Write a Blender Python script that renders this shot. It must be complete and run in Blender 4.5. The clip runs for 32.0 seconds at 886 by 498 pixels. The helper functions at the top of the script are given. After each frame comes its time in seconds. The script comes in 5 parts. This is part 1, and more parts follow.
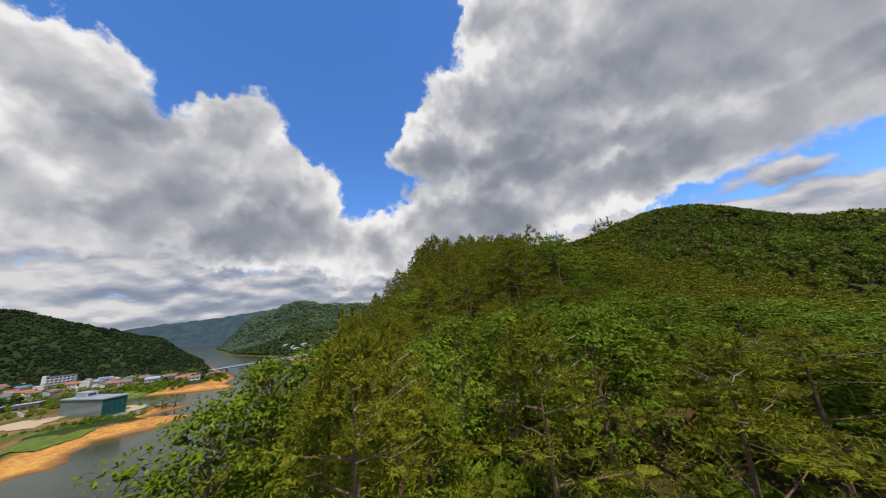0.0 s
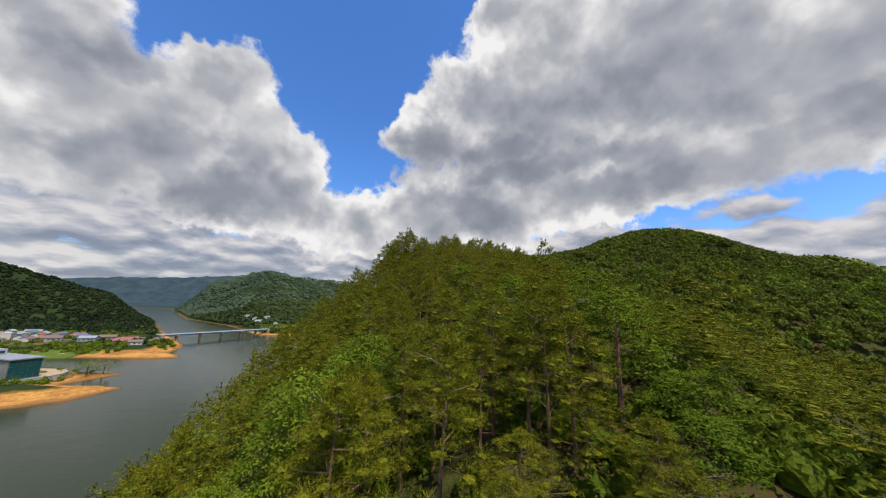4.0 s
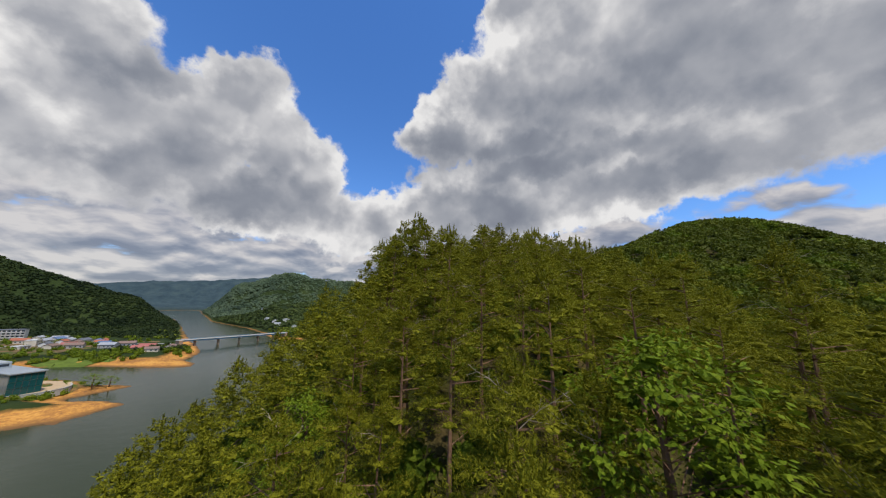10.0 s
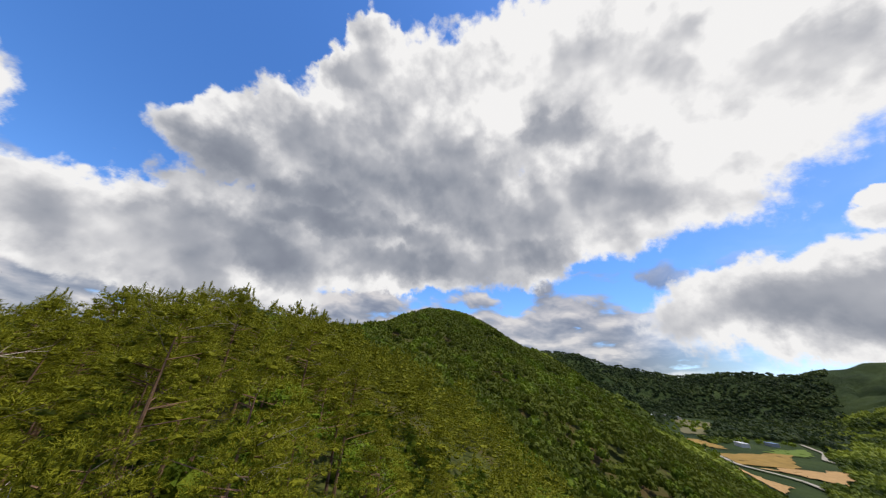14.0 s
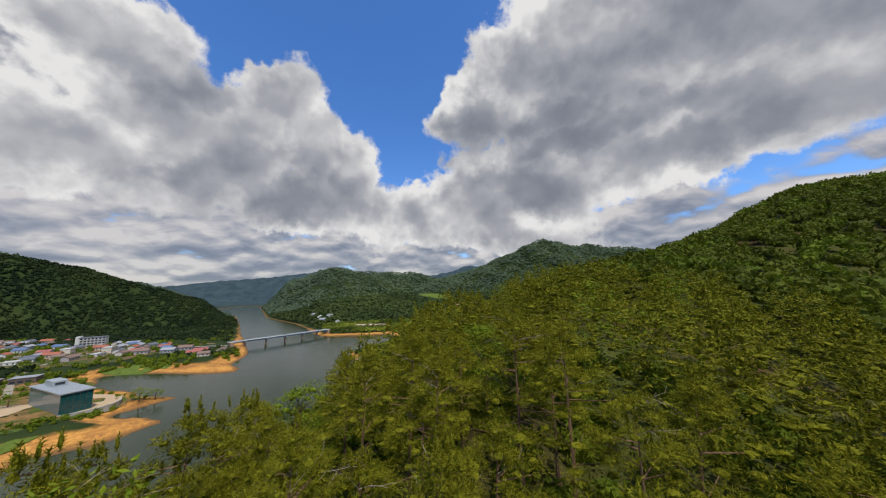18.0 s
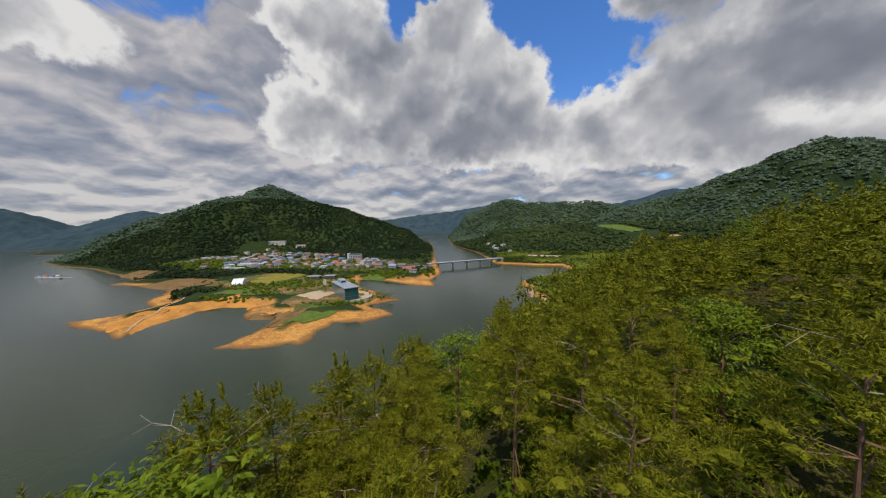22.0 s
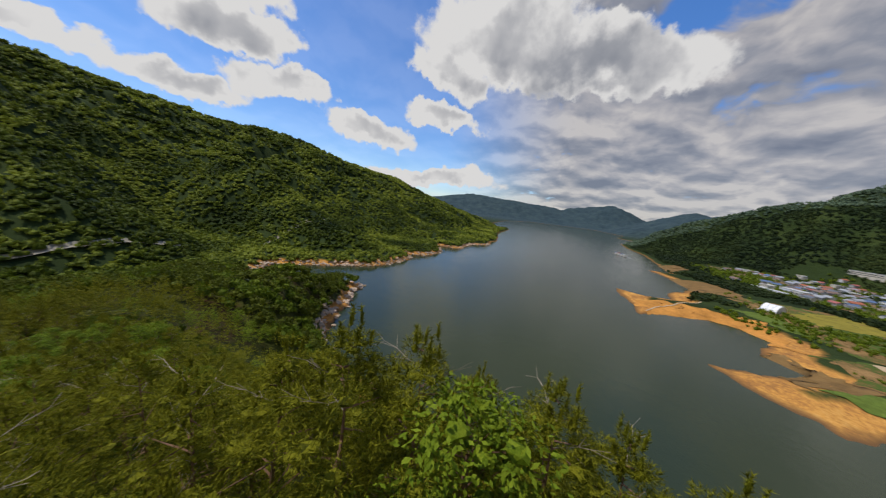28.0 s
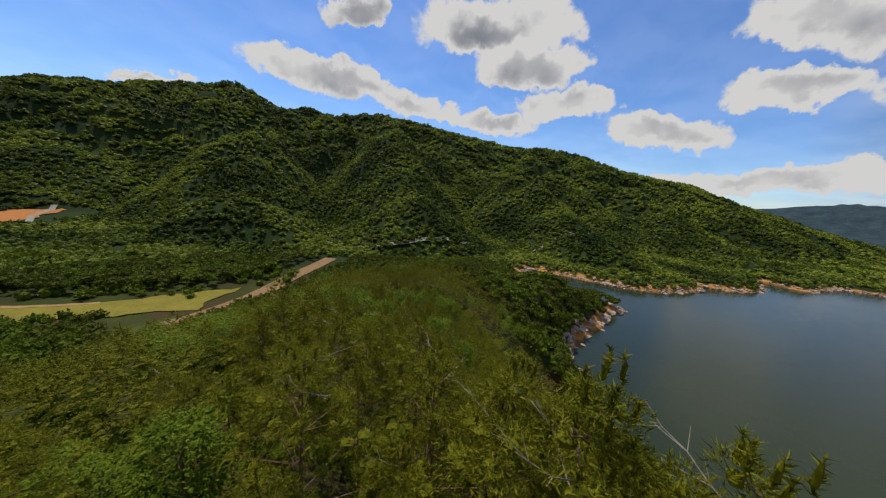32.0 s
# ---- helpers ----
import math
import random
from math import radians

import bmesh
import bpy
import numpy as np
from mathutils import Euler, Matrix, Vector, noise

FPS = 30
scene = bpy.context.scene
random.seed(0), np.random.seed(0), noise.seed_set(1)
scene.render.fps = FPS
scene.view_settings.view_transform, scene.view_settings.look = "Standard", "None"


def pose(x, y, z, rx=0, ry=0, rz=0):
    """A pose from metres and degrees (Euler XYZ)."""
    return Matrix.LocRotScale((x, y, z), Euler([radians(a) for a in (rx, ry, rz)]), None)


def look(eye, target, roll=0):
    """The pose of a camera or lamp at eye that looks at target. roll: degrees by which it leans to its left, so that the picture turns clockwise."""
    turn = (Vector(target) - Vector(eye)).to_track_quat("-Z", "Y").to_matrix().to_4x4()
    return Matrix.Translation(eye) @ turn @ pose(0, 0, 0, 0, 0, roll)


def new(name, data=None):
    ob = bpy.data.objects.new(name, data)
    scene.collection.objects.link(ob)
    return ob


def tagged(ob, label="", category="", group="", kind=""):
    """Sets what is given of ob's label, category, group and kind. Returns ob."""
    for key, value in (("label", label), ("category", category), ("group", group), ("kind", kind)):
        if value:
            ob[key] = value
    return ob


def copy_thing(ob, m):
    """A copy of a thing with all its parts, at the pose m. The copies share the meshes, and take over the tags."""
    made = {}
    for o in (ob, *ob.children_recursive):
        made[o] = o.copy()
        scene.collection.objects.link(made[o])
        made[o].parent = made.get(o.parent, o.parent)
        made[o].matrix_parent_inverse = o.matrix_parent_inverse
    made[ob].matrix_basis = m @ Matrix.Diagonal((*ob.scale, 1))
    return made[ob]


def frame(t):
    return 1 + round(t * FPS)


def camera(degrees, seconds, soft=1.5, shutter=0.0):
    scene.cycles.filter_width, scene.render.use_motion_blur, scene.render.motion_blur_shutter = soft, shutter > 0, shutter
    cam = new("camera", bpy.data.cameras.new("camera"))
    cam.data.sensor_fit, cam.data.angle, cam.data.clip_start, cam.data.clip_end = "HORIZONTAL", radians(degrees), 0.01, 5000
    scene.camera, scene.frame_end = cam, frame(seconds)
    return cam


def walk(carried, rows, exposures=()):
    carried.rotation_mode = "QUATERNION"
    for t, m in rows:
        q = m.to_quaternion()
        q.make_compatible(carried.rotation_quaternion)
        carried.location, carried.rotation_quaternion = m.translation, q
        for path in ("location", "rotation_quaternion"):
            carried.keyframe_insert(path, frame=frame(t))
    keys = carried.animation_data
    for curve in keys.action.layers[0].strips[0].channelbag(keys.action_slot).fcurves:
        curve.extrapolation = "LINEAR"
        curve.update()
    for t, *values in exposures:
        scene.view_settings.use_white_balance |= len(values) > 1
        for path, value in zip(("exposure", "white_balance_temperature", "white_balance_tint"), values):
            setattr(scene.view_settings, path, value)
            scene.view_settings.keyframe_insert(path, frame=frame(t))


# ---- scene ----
import collections

cam = camera(113.65, 32.0, soft=1.15, shutter=0.12)
PATH = [
    (0, pose(-20.78, -62.47, 48.11, 103.90, 4.88, -13.72)),
    (0.5, pose(-20.75, -62.25, 48.49, 103.38, 5.63, -15.26)),
    (1, pose(-20.70, -61.92, 48.98, 103.32, 6.11, -17.21)),
    (1.5, pose(-20.46, -61.23, 49.61, 103.26, 5.97, -18.89)),
    (2, pose(-19.83, -59.68, 50.40, 103.84, 5.23, -20.04)),
    (2.5, pose(-19.06, -57.25, 51.28, 104.77, 2.69, -19.89)),
    (3, pose(-18.08, -54.50, 52.18, 104.36, -0.32, -19.28)),
    (3.5, pose(-17.22, -52.10, 52.97, 103.22, -1.67, -19.02)),
    (4, pose(-16.52, -50.10, 53.61, 101.63, -1.77, -18.96)),
    (4.5, pose(-16.02, -48.33, 54.14, 100.35, -1.81, -18.99)),
    (6.5, pose(-15.37, -41.38, 55.82, 100.06, -1.65, -19.30)),
    (7, pose(-14.85, -39.51, 56.21, 100.48, -1.53, -19.47)),
    (7.5, pose(-14.23, -37.55, 56.61, 101.00, -1.66, -19.46)),
    (8, pose(-13.56, -35.58, 56.99, 100.94, -1.70, -19.46)),
    (8.5, pose(-12.88, -33.75, 57.32, 100.23, -2.55, -18.21)),
    (9, pose(-12.23, -31.90, 57.62, 100.45, -3.70, -15.62)),
    (9.5, pose(-11.81, -30.23, 57.96, 101.15, -2.76, -15.01)),
    (10, pose(-11.35, -28.54, 58.34, 101.34, -1.23, -15.45)),
    (10.5, pose(-10.95, -26.86, 58.67, 102.80, -0.32, -15.95)),
    (11, pose(-10.66, -25.31, 59.05, 104.78, 2.87, -20.78)),
    (11.5, pose(-10.34, -23.48, 59.55, 106.74, 7.36, -32.06)),
    (12, pose(-9.73, -21.54, 60.20, 110.64, 11.81, -45.23)),
    (12.5, pose(-8.83, -19.75, 60.93, 111.91, 14.20, -54.34)),
    (13, pose(-7.66, -18.39, 61.67, 110.44, 14.52, -66.60)),
    (13.5, pose(-6.42, -17.67, 62.39, 112.39, 7.89, -69.22)),
    (14, pose(-5.61, -17.79, 63.31, 114.62, -3.46, -60.80)),
    (14.5, pose(-5.00, -17.89, 64.10, 114.12, -8.19, -48.53)),
    (15, pose(-4.04, -17.82, 65.02, 112.83, -9.06, -32.62)),
    (15.5, pose(-2.96, -16.97, 65.69, 112.85, -7.78, -15.54)),
    (17.5, pose(-0.40, -6.35, 68.96, 99.54, 0.65, -7.90)),
    (18, pose(-0.22, -4.58, 69.24, 98.47, 1.39, -7.48)),
    (18.5, pose(-0.15, -3.62, 69.42, 98.57, 1.71, -6.11)),
    (19, pose(0.00, -2.37, 69.73, 96.95, 0.21, -1.48)),
    (19.5, pose(0.18, -0.99, 69.91, 94.24, -2.47, 6.32)),
    (20, pose(0.07, -0.07, 70.00, 92.83, -1.97, 14.46)),
    (20.5, pose(0.06, 0.02, 69.96, 91.77, 0.72, 22.00)),
    (21, pose(0.03, -0.06, 69.98, 89.76, 2.33, 25.13)),
    (21.5, pose(-0.03, -0.06, 70.00, 87.29, 2.19, 25.27)),
    (22, pose(-0.05, -0.04, 70.02, 85.76, 1.53, 25.21)),
    (22.5, pose(-0.03, -0.02, 70.00, 85.13, 0.33, 25.19)),
    (23, pose(-0.00, 0.00, 70.00, 84.90, -0.57, 25.16)),
    (23.5, pose(0.00, 0.03, 69.99, 84.92, -1.05, 25.06)),
    (24, pose(0.00, 0.03, 69.99, 84.93, -0.41, 25.21)),
    (24.5, pose(-0.01, 0.02, 69.96, 85.51, -0.18, 25.28)),
    (26.5, pose(0.08, 2.12, 69.71, 86.44, -2.83, 45.23)),
    (27, pose(-0.67, 2.32, 70.21, 83.91, -5.16, 64.57)),
    (27.5, pose(-0.66, 2.05, 70.51, 82.28, -6.73, 88.68)),
    (28, pose(-0.53, 2.70, 70.29, 81.32, -7.06, 111.87)),
    (28.5, pose(-0.84, 3.00, 70.43, 80.16, -4.03, 133.18)),
    (29, pose(-0.96, 3.50, 70.31, 80.06, -2.67, 151.45)),
    (29.5, pose(-0.61, 3.03, 70.25, 79.92, -1.36, 158.79)),
    (30, pose(-0.74, 2.46, 70.28, 79.81, -0.27, 157.73)),
    (30.5, pose(-0.99, 2.47, 70.25, 80.01, -1.29, 157.35)),
    (31, pose(-1.10, 2.43, 70.16, 79.44, -2.43, 158.39)),
    (31.5, pose(-1.24, 2.06, 69.83, 78.14, -3.55, 159.62)),
    (32, pose(-2.34, 1.20, 69.70, 78.01, -5.74, 161.16)),
]
walk(cam, PATH, [(0.0, -0.05), (3.0, 0.0), (6.0, -0.05), (10.0, -0.15), (12.0, -0.15), (14.0, 0.0), (18.0, -0.2), (23.0, -0.3), (27.0, -0.35), (30.0, -0.45), (32.0, -0.5)])

# ---- light ----
SUN_AZ, SUN_EL = radians(160), radians(64)
world = bpy.data.worlds.new("sky")
scene.world = world
world.use_nodes = True
scene.view_settings.exposure = 0.0
sun = new("sun", bpy.data.lights.new("sun", "SUN"))
sun.data.energy, sun.data.angle, sun.data.color = 4.2, radians(0.6), (1.0, 0.94, 0.82)
sun.matrix_world = look((0, 0, 300), (-math.sin(SUN_AZ) * math.cos(SUN_EL), -math.cos(SUN_AZ) * math.cos(SUN_EL), 300 - math.sin(SUN_EL)))
wt = world.node_tree
wt.nodes.clear()


def wmath(op, a, b=0.0, c=0.0):
    n = wt.nodes.new("ShaderNodeMath")
    n.operation = op
    for i, v in enumerate((a, b, c)):
        if isinstance(v, (int, float)):
            n.inputs[i].default_value = v
        else:
            wt.links.new(v, n.inputs[i])
    return n.outputs[0]


def wvec(op, a, b=(0, 0, 0), scale=1.0):
    n = wt.nodes.new("ShaderNodeVectorMath")
    n.operation = op
    for i, v in enumerate((a, b)):
        if isinstance(v, tuple):
            n.inputs[i].default_value = v
        else:
            wt.links.new(v, n.inputs[i])
    n.inputs[3].default_value = scale
    return n.outputs["Value"] if op in ("LENGTH", "DOT_PRODUCT") else n.outputs[0]


def wstep(v, lo, hi, out_lo=0.0, out_hi=1.0):
    n = wt.nodes.new("ShaderNodeMapRange")
    n.interpolation_type = "SMOOTHSTEP"
    wt.links.new(v, n.inputs[0])
    for i, x in enumerate((lo, hi, out_lo, out_hi)):
        n.inputs[i + 1].default_value = x
    return n.outputs[0]


def wnoise(vec, scale, detail=6.0, rough=0.55, color=False):
    n = wt.nodes.new("ShaderNodeTexNoise")
    n.inputs["Scale"].default_value, n.inputs["Detail"].default_value, n.inputs["Roughness"].default_value = scale, detail, rough
    wt.links.new(vec, n.inputs["Vector"])
    return n.outputs["Color"] if color else n.outputs["Fac"]


def wmix(fac, a, b):
    n = wt.nodes.new("ShaderNodeMix")
    n.data_type = "RGBA"
    for sock, v in ((n.inputs[0], fac), (n.inputs[6], a), (n.inputs[7], b)):
        if isinstance(v, (int, float)):
            sock.default_value = v
        elif isinstance(v, tuple):
            sock.default_value = (*v, 1)
        else:
            wt.links.new(v, sock)
    return n.outputs[2]


# Heaps of fair-weather cloud: bearing and height in degrees, half width and half height in radians, tilt in degrees.
HEAPS = [(-23, 31, 0.142, 0.106, 63), (-32, 22, 0.236, 0.149, 39), (-13, 23, 0.135, 0.115, 51),
         (23, 39, 0.156, 0.116, -4), (16, 33, 0.155, 0.115, 4), (39, 39, 0.29, 0.20, -18), (60, 36, 0.333, 0.186, -35), (76, 28, 0.235, 0.142, -55)]
HEAPS += [(-20, 16, 0.22, 0.10, 5), (33, 26, 0.36, 0.07, 4)]
HEAPS += [(11, 16, 0.440, 0.130, 4), (47, 20, 0.388, 0.100, 4), (54, 45, 0.40, 0.26, 10), (97, 51, 0.58, 0.20, -28), (36, 54, 0.12, 0.105, 74),
          (89, 31, 0.52, 0.19, 8), (120, 40, 0.27, 0.14, -50), (26, 19, 0.435, 0.11, 9), (116, 12, 0.362, 0.125, 3), (124, 21, 0.105, 0.045, 2), (128, 16, 0.106, 0.033, 11)]
HEAPS += [(24, 19, 0.26, 0.10, -28), (16, 12, 0.349, 0.077, -11), (-45, 33, 0.17, 0.09, 10), (-39, 27, 0.20, 0.115, 7), (-46, 19, 0.20, 0.11, 8)]
HEAPS += [(-104, 28, 0.25, 0.12, 0), (-86, 25, 0.24, 0.09, -8),
          (-155, 26, 0.23, 0.075, 2), (-148, 21, 0.16, 0.06, -1), (179, 16, 0.23, 0.05, -7), (-167, 13, 0.17, 0.04, -6), (-141, 15, 0.13, 0.05, -1), (-127, 12, 0.14, 0.05, -4), (-153, 12, 0.14, 0.045, 3),
          (-113, 15, 0.13, 0.04, -8), (-114, 22, 0.13, 0.055, -21), (-178, 25, 0.10, 0.035, 14), (-114, 5, 0.23, 0.04, 3), (156, 10, 0.079, 0.015, 18)]
HEAPS += [(-35, 24, 0.13, 0.12, 0), (-25, 29, 0.13, 0.12, 0), (-18, 27, 0.14, 0.11, -40), (-12, 23, 0.12, 0.10, -30), (32, 51, 0.10, 0.09, 0), (45, 53, 0.12, 0.10, 0)]
HEAPS += [(51, 28, 0.11, 0.07, 0), (56, 26, 0.11, 0.07, 0), (32, 30, 0.10, 0.07, 0), (26, 30, 0.12, 0.08, 0), (85, 44, 0.16, 0.1, 0), (37, 29, 0.1, 0.06, 0)]
# Their grey undersides.
BASES = [(-30, 17, 0.23, 0.10, 24), (-23, 15, 0.15, 0.07, 17), (32, 31, 0.315, 0.11, -6), (57, 33, 0.27, 0.12, -25), (18, 31, 0.198, 0.10, 30), (41, 28, 0.373, 0.10, 8),
         (90, 40, 0.211, 0.15, -26), (116, 11, 0.274, 0.075, 2), (79, 22, 0.135, 0.07, -11), (-20, 18, 0.23, 0.09, -1), (24, 20, 0.20, 0.08, -26), (-36, 31, 0.139, 0.055, 7),
         (70, 38, 0.34, 0.16, -20), (62, 22, 0.34, 0.08, 0), (-94, 24, 0.20, 0.06, -2), (-157, 25, 0.11, 0.035, 2)]


def nearest_heap(vec, heaps):
    """How deep a direction lies in the nearest of the heaps: 1 in its middle, 0 at its rim."""
    best = None
    for az, el, w, h, tilt in heaps:
        az, el = radians(az), radians(el)
        fwd = Vector((math.sin(az) * math.cos(el), math.cos(az) * math.cos(el), math.sin(el)))
        right = Vector((math.cos(az), -math.sin(az), 0))
        up = right.cross(fwd)
        a = radians(tilt)
        r2, u2 = right * math.cos(a) + up * math.sin(a), up * math.cos(a) - right * math.sin(a)
        m = Matrix((r2, u2, r2.cross(u2))).transposed()
        n = wt.nodes.new("ShaderNodeMapping")
        n.vector_type = "TEXTURE"
        n.inputs["Location"].default_value = fwd
        n.inputs["Rotation"].default_value = m.to_euler()
        n.inputs["Scale"].default_value = (w, h, 1)
        wt.links.new(vec, n.inputs["Vector"])
        d = wvec("LENGTH", n.outputs[0])
        best = d if best is None else wmath("SMOOTH_MIN", best, d, 0.25)
    return wmath("SUBTRACT", 1.0, best)


tc = wt.nodes.new("ShaderNodeTexCoord")
way = wvec("NORMALIZE", tc.outputs["Generated"])
sep = wt.nodes.new("ShaderNodeSeparateXYZ")
wt.links.new(way, sep.inputs[0])
up = wmath("MAXIMUM", sep.outputs["Z"], 0.0)
TO_SUN = (math.sin(SUN_AZ) * math.cos(SUN_EL), math.cos(SUN_AZ) * math.cos(SUN_EL), math.sin(SUN_EL))
warp = wvec("SCALE", wvec("SUBTRACT", wnoise(way, 5.0, 3.0, 0.5, True), (0.5, 0.5, 0.5)), scale=0.13)
warp2 = wvec("SCALE", wvec("SUBTRACT", wnoise(way, 20.0, 5.0, 0.58, True), (0.5, 0.5, 0.5)), scale=0.085)
bent = wvec("ADD", way, wvec("ADD", warp, warp2))
soft_way = wvec("ADD", way, wvec("SCALE", warp2, scale=0.2))
lumps = wnoise(soft_way, 10.0, 5.0, 0.5)
puffs = wnoise(soft_way, 6.0, 3.5, 0.45)
puffs_up = wnoise(wvec("ADD", soft_way, tuple(0.045 * c for c in TO_SUN)), 6.0, 3.5, 0.45)
relief = wmath("SUBTRACT", puffs, puffs_up)
depth = nearest_heap(bent, HEAPS)
wisps = wnoise(way, 46.0, 4.0, 0.6)
rim = wmath("ADD", depth, wmath("ADD", wmath("MULTIPLY", wmath("SUBTRACT", lumps, 0.5), 0.5), wmath("MULTIPLY", wmath("SUBTRACT", wisps, 0.5), 0.22)))
cover = wstep(rim, -0.03, 0.16)
# A broken sheet that thins out upwards, drawn together towards the horizon and reaching highest over the lake in the west.
flat = wt.nodes.new("ShaderNodeCombineXYZ")
below = wmath("ADD", up, 0.24)
wt.links.new(wmath("DIVIDE", sep.outputs["X"], below), flat.inputs[0])
wt.links.new(wmath("DIVIDE", sep.outputs["Y"], below), flat.inputs[1])
flat_bent = wvec("ADD", flat.outputs[0], wvec("SCALE", warp, scale=2.5))
sheet = wnoise(flat_bent, 2.4, 6.0, 0.5)
sheet_up = wnoise(wvec("SCALE", flat_bent, scale=0.95), 2.4, 6.0, 0.5)
sheet2 = wnoise(flat_bent, 0.9, 4.0, 0.5)
west = wstep(sep.outputs["X"], -0.75, -0.25, 1.0, 0.0)
south = wstep(sep.outputs["Y"], -0.50, 0.02, 0.0, 1.0)
reach = wmath("ADD", 0.30, wmath("MULTIPLY", west, 0.30))
thin = wmath("SUBTRACT", 1.0, wmath("DIVIDE", up, reach))
low = wmath("ADD", wmath("SUBTRACT", sheet, 0.50), wmath("MULTIPLY", wmath("MAXIMUM", wmath("MINIMUM", thin, 0.6), -1.0), 0.36))
low = wmath("MULTIPLY", wstep(low, -0.02, 0.09), south)
cover_low = wmath("MAXIMUM", wmath("MULTIPLY", low, 0.94), wmath("MULTIPLY", wmath("SUBTRACT", 1.0, south), 0.16))
dark = wstep(nearest_heap(bent, BASES), -0.35, 0.8)
grey = wmath("ADD", wmath("MULTIPLY", dark, 0.36), wmath("MULTIPLY", relief, -1.15))
grey = wmath("ADD", grey, wstep(rim, 0.02, 0.80, 0.03, 0.34))
grey = wmath("ADD", grey, wmath("MULTIPLY", wmath("SUBTRACT", lumps, 0.5), 0.34))
grey = wmath("SUBTRACT", grey, wmath("ADD", wmath("MULTIPLY", wmath("SUBTRACT", 1.0, south), 0.16), wmath("MULTIPLY", west, 0.08)))
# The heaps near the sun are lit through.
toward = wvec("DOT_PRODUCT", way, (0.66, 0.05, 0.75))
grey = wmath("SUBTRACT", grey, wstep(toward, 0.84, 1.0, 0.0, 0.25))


def cloud_tone(value, stops):
    n = wt.nodes.new("ShaderNodeValToRGB")
    n.color_ramp.elements[0].position, n.color_ramp.elements[0].color = stops[0][0], (*stops[0][1], 1)
    n.color_ramp.elements[1].position, n.color_ramp.elements[1].color = stops[-1][0], (*stops[-1][1], 1)
    for pos, col in stops[1:-1]:
        n.color_ramp.elements.new(pos).color = (*col, 1)
    wt.links.new(value, n.inputs[0])
    return n.outputs[0]


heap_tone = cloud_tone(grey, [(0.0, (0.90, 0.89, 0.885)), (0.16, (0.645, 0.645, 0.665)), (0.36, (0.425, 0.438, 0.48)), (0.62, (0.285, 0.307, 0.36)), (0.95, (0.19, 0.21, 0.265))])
grey_low = wmath("ADD", wmath("SUBTRACT", 0.52, wmath("MULTIPLY", west, 0.20)), wmath("MULTIPLY", wmath("SUBTRACT", sheet, sheet_up), -3.5))
grey_low = wmath("ADD", grey_low, wmath("MULTIPLY", wmath("SUBTRACT", sheet2, 0.5), 1.5))
low_tone = cloud_tone(grey_low, [(0.0, (0.73, 0.69, 0.66)), (0.3, (0.525, 0.51, 0.525)), (0.6, (0.35, 0.363, 0.41)), (0.95, (0.235, 0.255, 0.315))])
sky = wt.nodes.new("ShaderNodeTexSky")
sky.sky_type = "NISHITA"
sky.sun_disc = False
sky.sun_elevation, sky.sun_rotation = SUN_EL, SUN_AZ
sky.air_density, sky.dust_density, sky.ozone_density = 1.0, 0.3, 3.0
hue = wt.nodes.new("ShaderNodeHueSaturation")
hue.inputs["Saturation"].default_value = 1.2
wt.links.new(sky.outputs[0], hue.inputs["Color"])
clear = wvec("SCALE", wvec("MULTIPLY", hue.outputs[0], (1.1, 1.22, 1.48)), scale=0.15)
bg = wt.nodes.new("ShaderNodeBackground")
wout = wt.nodes.new("ShaderNodeOutputWorld")
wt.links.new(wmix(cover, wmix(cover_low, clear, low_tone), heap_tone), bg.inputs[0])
wt.links.new(bg.outputs[0], wout.inputs[0])

# ---- materials ----


def material(name, rough=0.8, metal=0.0, base=(0.5, 0.5, 0.5)):
    m = bpy.data.materials.new(name)
    m.use_nodes = True
    p = m.node_tree.nodes["Principled BSDF"]
    p.inputs["Roughness"].default_value, p.inputs["Metallic"].default_value = rough, metal
    p.inputs["Base Color"].default_value = (*base, 1)
    return m, m.node_tree.nodes, m.node_tree.links, p


def ramp(nodes, stops):
    r = nodes.new("ShaderNodeValToRGB")
    while len(r.color_ramp.elements) > 1:
        r.color_ramp.elements.remove(r.color_ramp.elements[0])
    r.color_ramp.elements[0].position, r.color_ramp.elements[0].color = stops[0][0], (*stops[0][1], 1)
    for pos, col in stops[1:]:
        r.color_ramp.elements.new(pos).color = (*col, 1)
    return r


def noise_node(nodes, links, scale, detail=4.0, rough=0.6, coords="world"):
    n = nodes.new("ShaderNodeTexNoise")
    n.inputs["Scale"].default_value, n.inputs["Detail"].default_value, n.inputs["Roughness"].default_value = scale, detail, rough
    if coords == "world":
        g = nodes.new("ShaderNodeNewGeometry")
        links.new(g.outputs["Position"], n.inputs["Vector"])
    return n


def math_node(nodes, links, op, a, b=0.0):
    n = nodes.new("ShaderNodeMath")
    n.operation = op
    for i, v in enumerate((a, b)):
        if isinstance(v, (int, float)):
            n.inputs[i].default_value = v
        else:
            links.new(v, n.inputs[i])
    return n.outputs[0]


def mix_col(nodes, links, fac, a, b, mode="MIX"):
    n = nodes.new("ShaderNodeMix")
    n.data_type, n.blend_type = "RGBA", mode
    for sock, v in ((n.inputs[0], fac), (n.inputs[6], a), (n.inputs[7], b)):
        if isinstance(v, (int, float)):
            sock.default_value = v
        elif isinstance(v, tuple):
            sock.default_value = (*v, 1)
        else:
            links.new(v, sock)
    return n.outputs[2]


